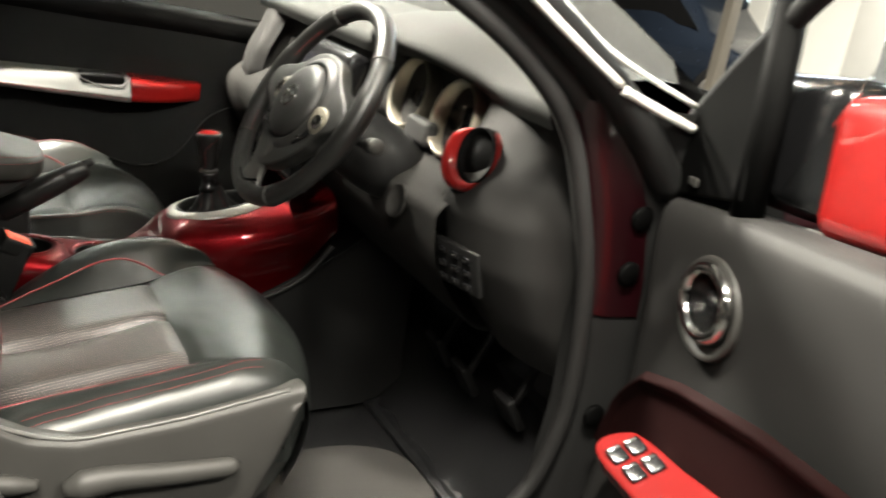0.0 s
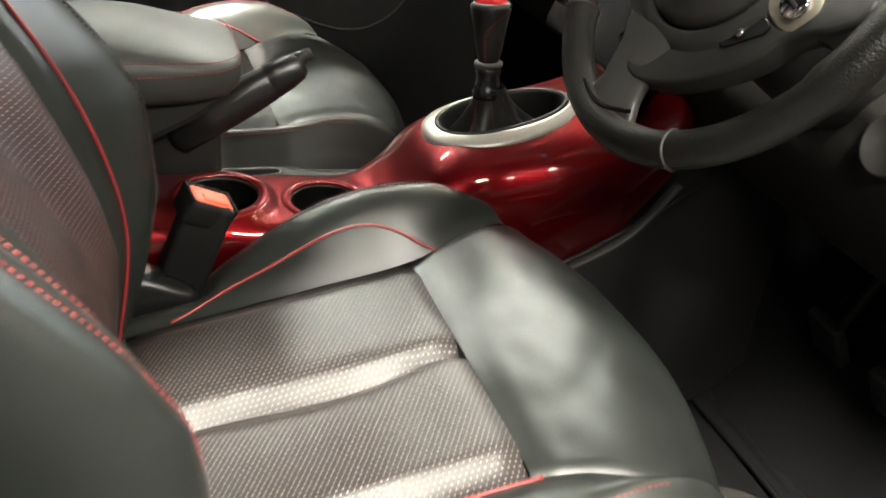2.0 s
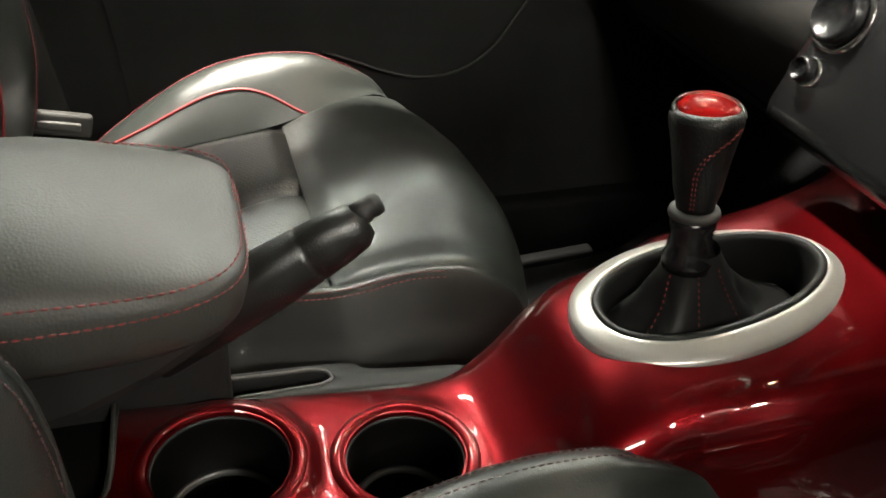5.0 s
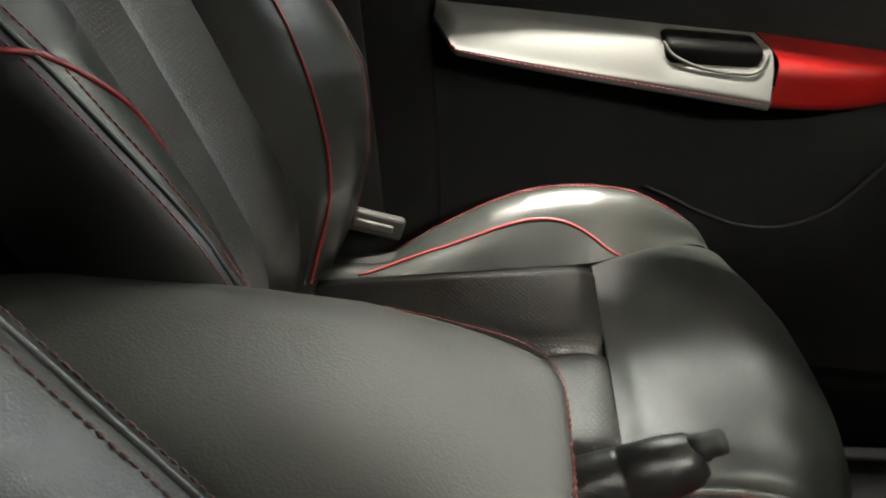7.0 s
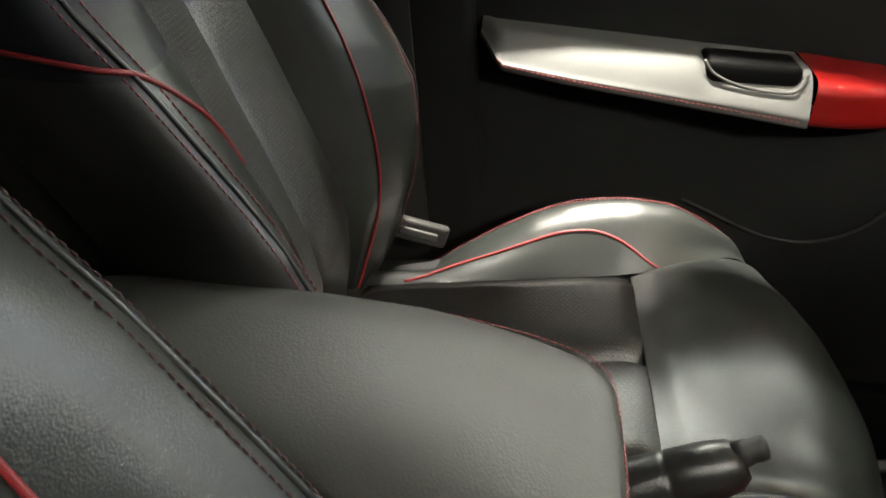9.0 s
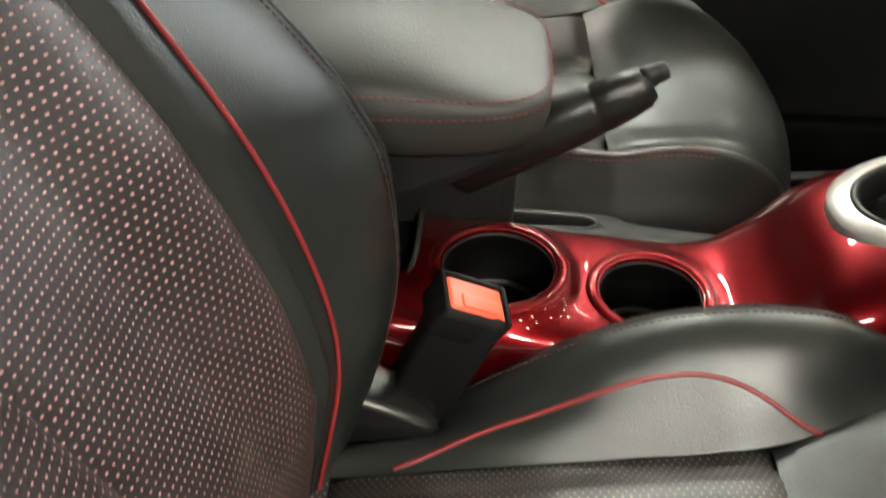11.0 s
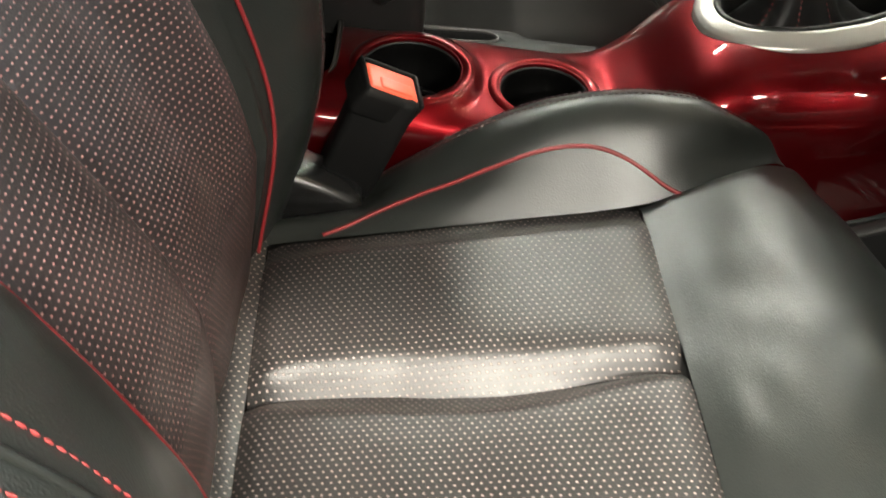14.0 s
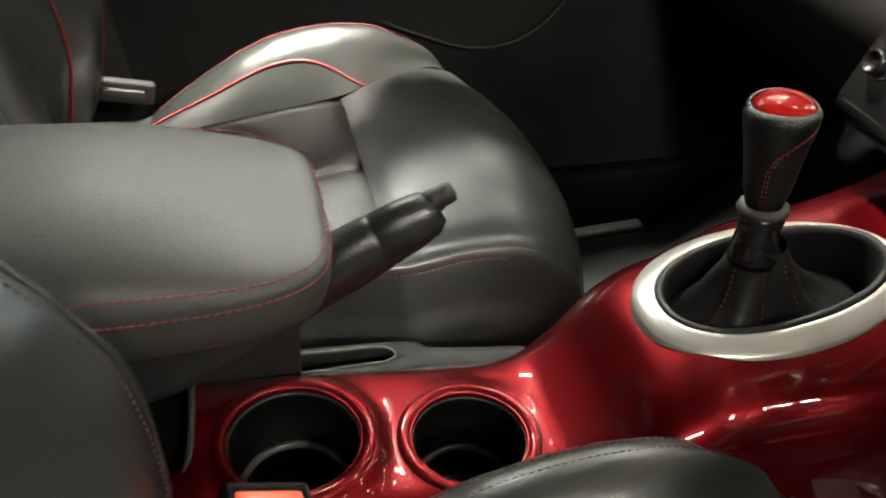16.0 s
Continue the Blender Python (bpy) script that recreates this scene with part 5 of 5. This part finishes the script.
for u in np.linspace(0, 1, 50):
    x = 0.072 + u * 0.392
    zt, zb = 0.583 - 0.008 * u, np.interp(u, [0, 0.08, 1], [0.565, 0.535, 0.512])
    yo = np.interp(u, [0, 0.06, 0.3, 1], [1.05, 1.01, 0.995, 0.975])
    notch = 0.012 * smoothstep(0.66, 0.72, u) * (1 - smoothstep(0.95, 0.99, u))
    P.append([(x, y, z) for _, y, z in curve_pts([(0, 1.09, zt), (0, yo + 0.055, zt + 0.002 - notch * 0.9), (0, yo + 0.032, zt - notch), (0, yo + 0.014, zt - 0.014 - notch * 0.8), (0, yo + 0.001, (zt + zb) / 2 - 0.006), (0, yo - 0.002, zb + 0.014), (0, yo + 0.012, zb + 0.002), (0, 1.09, zb - 0.01)], 30)])
pull = part("door_pull", sheet("door_pull", P, material("pull_leather", (0.055, 0.056, 0.053), 0.72, grain=0.0004, grain_size=800), flip=True), pdr, "pale grey leather door pull")
# solid block, no hollow: the recess's shade is its colour
part("pull_cup", rounded_box("pull_cup", (0.112, 0.060, 0.030), CUP_BLACK, pose(0.398, 1.030, 0.5665, 0, 0, 0), 0.008), pull, "black block painted for the shaded recess")
part("cup_lip", tube("cup_lip", curve_pts([(0.338, 1.004, 0.580), (0.352, 0.998, 0.566), (0.385, 0.992, 0.556), (0.430, 0.988, 0.554), (0.450, 0.990, 0.560), (0.458, 1.000, 0.575)], 40), 0.0020, GREY, 10), pull, "grey recess lip")
part("stitching", stitches("stitching", np.array([P[i][21] for i in range(3, 49)]) + np.array((0, -0.001, 0)), RED_THREAD, r=0.0007, lift=0), pull)
P = []
for u in np.linspace(0, 1, 30):
    x = 0.466 + u * 0.20
    zt, zb = 0.576 - 0.012 * u, 0.512 - 0.004 * u
    yo = 0.978 + 0.09 * u * u
    P.append([(x, y, z) for _, y, z in curve_pts([(0, 1.09, zt), (0, yo + 0.03, zt), (0, yo + 0.004, zt - 0.006), (0, yo, (zt + zb) / 2), (0, yo + 0.012, zb + 0.004), (0, 1.09, zb)], 24)])
part("pull_trim", sheet("pull_trim", P, RED_PLASTIC, flip=True), pdr, "bright red gloss trim")
# unseen ledge, added to keep the side strip off the door card
part("belt_ledge", sheet("belt_ledge", [[(x, y, z + np.interp(x, [0.07, 0.5, 1.0], [0.025, 0.0, -0.035])) for _, y, z in curve_pts([(0, 1.088, 0.700), (0, 1.058, 0.722), (0, 1.046, 0.742), (0, 1.050, 0.762), (0, 1.10, 0.770)], 16)] for x in np.linspace(0.0, 1.28, 30)], DOOR_BLACK_SHADED, flip=True), pdr, "unseen black padded window ledge that shades the door")
part("map_seam", tube("map_seam", curve_pts([(0.36, 1.052, 0.375), (0.50, 1.050, 0.33), (0.60, 1.05, 0.36), (0.70, 1.055, 0.48), (0.86, 1.06, 0.53)], 40), 0.0022, BLACK, 8), pdr)
P = [[(x, 1.07 - 0.10 * (z - 0.8), z) for z in np.linspace(0.75, 1.18, 6)] for x in np.linspace(0.05, 0.9, 10)]
win = part("window_pane", sheet("window_pane", P, GLASS), pdr)
win.visible_shadow = False
pbp = thing("pillar_b_passenger", (-0.05, 1.05, 0.1), "dark trim on the passenger door pillar", "pillar", kind="structure")
part("pillar_trim", rounded_box("pillar_trim", (0.22, 0.06, 1.3), DOOR_BLACK_SHADED, pose(-0.05, 1.075, 0.60, 0, -8, 0), 0.02), pbp)
part("belt_webbing", rounded_box("belt_webbing", (0.045, 0.004, 0.8), BLACK, pose(-0.05, 1.015, 0.70, 0, -8, 0), 0.001), pbp)
solo("wall_rear_side", rounded_box("wall_rear_side", (0.95, 0.05, 1.2), BLACK, pose(-0.58, 1.06, 0.60), 0.02), "dark rear door of the cabin", "car door", kind="structure")
pbk = thing("passenger_belt_buckle", (-0.02, 0.935, 0.30), "grey seat belt anchor beside the passenger seat", "belt anchor")
part("anchor_cover", rounded_box("anchor_cover", (0.085, 0.014, 0.030), GREY_DARK, pose(0.015, 0.945, 0.345, 0, 14, 8), 0.005), pbk)
part("anchor_tongue", rounded_box("anchor_tongue", (0.05, 0.006, 0.010), GREY, pose(0.02, 0.936, 0.345, 0, 14, 8), 0.002), pbk)
# both covers near black: shade low in the cabin as colour
tray = solo("seat_rail_cover", rounded_box("seat_rail_cover", (0.17, 0.022, 0.016), CUP_BLACK, pose(0.64, 0.86, 0.115, 0, -4, 0), 0.006), "plastic rail cover under the seat, blackened for shade", "rail cover")
rail2 = solo("sill_cover", rounded_box("sill_cover", (1.0, 0.05, 0.12), CUP_BLACK, pose(0.5, 1.03, 0.06), 0.015), "plastic sill cover, blackened for shade", "sill", kind="structure")
cover = slab("seat_side_cover", [(0.040, 0.360), (0.062, 0.357), (0.092, 0.343), (0.118, 0.330), (0.126, 0.319), (0.103, 0.285), (0.040, 0.285)], 0.046, HINGE_GREY, frame_of((0, 0.240, 0), (1, 0, 0), (0, 0, 1)), 0.007)
cover.shade_smooth()
solo("seat_side_cover", cover, "glossy grey plastic cover at the seat hinge", "seat cover")

# driver's door, open
dd, dn = Vector((-0.30, -0.954, 0)), Vector((-0.954, 0.30, 0))
dm = frame_of((0.955, -0.44, 0), dd, (0, 0, 1))
if (dm.to_3x3() @ Vector((0, 0, 1))).dot(dn) < 0:
    raise ValueError("door faces away")
D = lambda u, z, w=0.0: dm @ Vector((u, z, w))
door = thing("door_driver", (0.95, -0.46, 0.05), "open driver door with grey card and red switch plate", "car door", kind="structure")
P = []
for u in np.linspace(0.0, 1.05, 60):
    belt = np.interp(u, [0, 0.25, 0.5, 1.05], [0.735, 0.770, 0.800, 0.830])
    rows_ = [(0.0 + 0.05, 0.02), (0.12, 0.03), (0.30, 0.015), (0.36, -0.005), (0.50, -0.004), (0.60, 0.004), (belt - 0.05, 0.012), (belt - 0.012, 0.004), (belt, -0.018), (belt + 0.002, -0.06)]
    lip = -0.03 * (1 - smoothstep(0, 0.05, u))
    P.append([D(u, z, w + lip) for z, w, _ in curve_pts([(a, b, 0) for a, b in rows_], 50)])
part("door_card", sheet("door_card", P, END_GREY, flip=True), door, "grey moulded door card")
part("door_shell", slab("door_shell", [(0.01, -0.10), (1.08, -0.10), (1.10, 0.40), (1.06, 0.82), (0.3, 0.77), (0.0, 0.73)], 0.10, BODY, dm @ pose(0, 0, -0.13), 0.01), door, "dark red outer skin")
# round handle recess
hmx = dm @ pose(0.226, 0.645, 0.010) @ Matrix.Diagonal((1.0, 0.72, 1, 1))
rc = part("handle_recess", lathe("handle_recess", [(0.078, -0.004), (0.074, 0.006), (0.066, 0.004), (0.056, -0.004), (0.030, -0.010), (0.0005, -0.010)], GREY, hmx @ Matrix.Diagonal((0.95, 1.25, 1, 1)), 48), door)
part("handle_ring", tube("handle_ring", [hmx @ Vector((0.050 * math.cos(a), 0.062 * math.sin(a) + 0.01, 0.008)) for a in np.linspace(0, 2 * math.pi, 60, endpoint=False)], 0.009, CHROME, 12, closed=True), door, "round chrome door handle")
part("handle_cup", lathe("handle_cup", [(0.044, 0.002), (0.035, -0.003), (0.0005, -0.004)], BLACK_GLOSS, hmx @ pose(0, 0.01, 0.004) @ Matrix.Diagonal((1, 1.25, 1, 1)), 36), door)
# red bin with switch plate
P = []
for u in np.linspace(0.03, 0.80, 60):
    top = np.interp(u, [0.03, 0.06, 0.12, 0.22, 0.40, 0.60, 0.80], [0.33, 0.42, 0.485, 0.520, 0.560, 0.585, 0.60])
    bot = 0.20
    P.append([D(u, z, w) for z, w, _ in curve_pts([(top + 0.012, 0.012, 0), (top, 0.020, 0), (top - 0.010, 0.014, 0), (top - 0.03, 0.004, 0), ((top + bot) / 2, 0.002, 0), (bot, 0.02, 0)], 24)])
part("door_bin", sheet("door_bin", P, material("dark_red_vinyl", (0.007, 0.0008, 0.0008), 0.7, spec=0.1, grain=0.0004, grain_size=700), flip=True), door, "dark red vinyl insert")
pm = dm @ pose(0.290, 0.412, 0.050, -62, 0, 9)
tip = curve_pts([(-0.150, -0.012, 0), (-0.138, 0.022, 0), (-0.105, 0.036, 0), (0.0, 0.040, 0), (0.15, 0.042, 0), (0.15, -0.040, 0), (0.0, -0.038, 0), (-0.115, -0.034, 0)], 48, closed=True)
sp2 = part("switch_plate", slab("switch_plate", [(a, b) for a, b, _ in tip], 0.03, RED_PLASTIC, pm @ pose(0, 0, -0.015), 0.004), door, "bright red switch plate")
for k in range(2):
    for j in range(2):
        sw = pm @ pose(-0.085 + 0.055 * k, -0.014 + 0.028 * j, 0.017, 0, 8, 0)
        part("window_switch", rounded_box("window_switch", (0.034, 0.024, 0.012), BLACK_GLOSS, sw, 0.003), sp2, "black window switch")
        part("switch_edge", rounded_box("switch_edge", (0.006, 0.020, 0.003), CHROME, sw @ pose(-0.011, 0, 0.006), 0.0012, 2), sp2)
# window frame, sail and mirror
sail = slab("sail", [(-0.045, 0.725), (0.20, 0.780), (0.165, 1.00), (0.09, 0.93), (-0.01, 0.825)], 0.02, CUP_BLACK, dm @ pose(0, 0, -0.03), 0.004)
part("mirror_sail", sail, door, "black mirror triangle")
part("sail_button", rounded_box("sail_button", (0.022, 0.012, 0.006), GREY, dm @ pose(0.085, 0.775, -0.004), 0.002), door)
part("window_frame", tube("window_frame", [D(u, z, -0.03) for u, z in ((-0.045, 0.73), (-0.010, 0.83), (0.09, 0.935), (0.20, 1.035), (0.33, 1.14), (0.50, 1.22))], 0.016, BLACK, 10), door)
part("quarter_bar", tube("quarter_bar", [D(u, z, -0.03) for u, z in ((0.190, 0.755), (0.176, 0.88), (0.158, 1.04))], 0.022, CUP_BLACK, 10), door)
gl = slab("window_glass_pane", [(0.23, 0.80), (0.9, 0.84), (0.9, 1.20), (0.46, 1.19)], 0.004, GLASS, dm @ pose(0, 0, -0.04))
gp = part("window_pane", gl, door)
gp.visible_shadow = False
mir = part("mirror_housing", rounded_box("mirror_housing", (0.23, 0.18, 0.10), BLACK_GLOSS, dm @ pose(0.165, 0.858, -0.11, 0, 0, 6), 0.035, 5), door, "black door mirror housing")
part("mirror_cap", rounded_box("mirror_cap", (0.17, 0.180, 0.115), RED_PLASTIC, dm @ pose(0.340, 0.862, -0.115, 0, 0, 8), 0.035, 5), mir, "red mirror cap")

# ---- showroom round the car ----
solo("ground", rounded_box("ground", (24, 24, 0.1), CONCRETE, pose(1, 0, -0.43), 0.01, 1), "grey polished showroom floor", "floor", kind="structure")
solo("ceiling_hall", rounded_box("ceiling_hall", (24, 24, 0.1), CEIL, pose(1, 0, 2.55), 0.01, 1), "grey painted hall ceiling", "ceiling", kind="structure")
for nm, c, s in (("wall_north", (13, 0, 1.0), (0.1, 24, 3.2)), ("wall_south", (-11, 0, 1.0), (0.1, 24, 3.2)), ("wall_east", (1, -12, 1.0), (24, 0.1, 3.2)), ("wall_west", (1, 12, 1.0), (24, 0.1, 3.2))):
    solo(nm, rounded_box(nm, s, PLASTER, pose(*c), 0.01, 1), "pale plaster hall wall", "wall", kind="structure")


def parked_car(x, y, rz, paint, label):
    m = pose(x, y, -0.38, 0, 0, rz)
    car = thing("parked_car", (x, y, -0.38), label, "car", "parked cars")
    secs = []
    for u in np.linspace(-2.0, 2.0, 30):
        h = np.interp(u, [-2, -1.9, -1.2, -0.9, -0.2, 0.9, 1.5, 2.0], [0.55, 0.75, 0.92, 0.98, 1.50, 1.52, 1.05, 0.65])
        w = np.interp(u, [-2, -1.8, 0, 1.8, 2], [0.65, 0.83, 0.88, 0.83, 0.7])
        secs.append([m @ Vector((u, yy, zz_)) for _, yy, zz_ in curve_pts([(0, -w, 0.25), (0, -w - 0.02, 0.6), (0, -w * 0.97, 0.88 if h > 0.9 else h * 0.9), (0, -w * 0.72, h * 0.97), (0, 0, h), (0, w * 0.72, h * 0.97), (0, w * 0.97, 0.88 if h > 0.9 else h * 0.9), (0, w + 0.02, 0.6), (0, w, 0.25)], 36)])
    body = part("body", sheet("body", secs, paint, flip=True), car)
    for sx in (-1.25, 1.25):
        for sg in (-1, 1):
            wh = part("wheel", lathe("wheel", [(0.10, -0.10), (0.30, -0.10), (0.32, -0.06), (0.32, 0.06), (0.30, 0.10), (0.10, 0.10)], RUBBER, m @ pose(sx, sg * 0.80, 0.32, 90, 0, 0), 28), car)
            part("rim", lathe("rim", [(0.20, -0.105), (0.20, 0.105)], SILVER, m @ pose(sx, sg * 0.80, 0.32, 90, 0, 0), 24), wh)
    for sg in (-1, 1):
        part("side_window", slab("side_window", [(-0.75, 1.0), (0.95, 1.0), (0.8, 1.38), (-0.25, 1.38)], 0.02, BLACK_GLOSS, m @ pose(0, sg * 0.80, 0, 90, 0, 0), 0.005), car)
    return car


parked_car(8.6, 7.2, 95, CAR_BLUE, "dark navy hatchback parked in the hall")
parked_car(8.8, 3.0, 85, CAR_SILVER, "silver hatchback parked in the hall")
for cx, cy, w in ((5.1, 2.38, 0.36), (9.2, 6.6, 0.35)):
    solo("column", rounded_box("column", (w, w, 2.9), WHITE, pose(cx, cy, 1.05), 0.02), "white painted square column", "column", kind="structure")
post = solo("post", rounded_box("post", (0.09, 0.09, 2.9), BEIGE, pose(5.0, 3.27, 1.05), 0.01), "slim tan painted post", "post", kind="structure")

# glazed shop front with daylight behind
SKY = bpy.data.materials.new("daylight_backdrop")
SKY.use_nodes = True
sb = SKY.node_tree.nodes["Principled BSDF"]
sb.inputs["Base Color"].default_value = (0.05, 0.05, 0.05, 1)
sb.inputs["Emission Color"].default_value, sb.inputs["Emission Strength"].default_value = (0.80, 0.92, 1.0, 1), 2.2
solo("backdrop", rounded_box("backdrop", (0.02, 16, 2.3), SKY, pose(12.9, 3, 0.9), 0.005, 1), "pale daylight behind the shop front", "daylight", kind="structure")
shop = thing("window_shopfront", (12.6, 3, -0.38), "tall glazed shop front with dark mullions", "window", kind="structure")
for k in range(9):
    part("mullion", rounded_box("mullion", (0.08, 0.10, 2.6), GREY, pose(12.6, -4 + 1.9 * k, 1.0), 0.01, 1), shop)
part("transom", rounded_box("transom", (0.08, 16, 0.10), GREY, pose(12.6, 3.5, 0.45), 0.01, 1), shop)
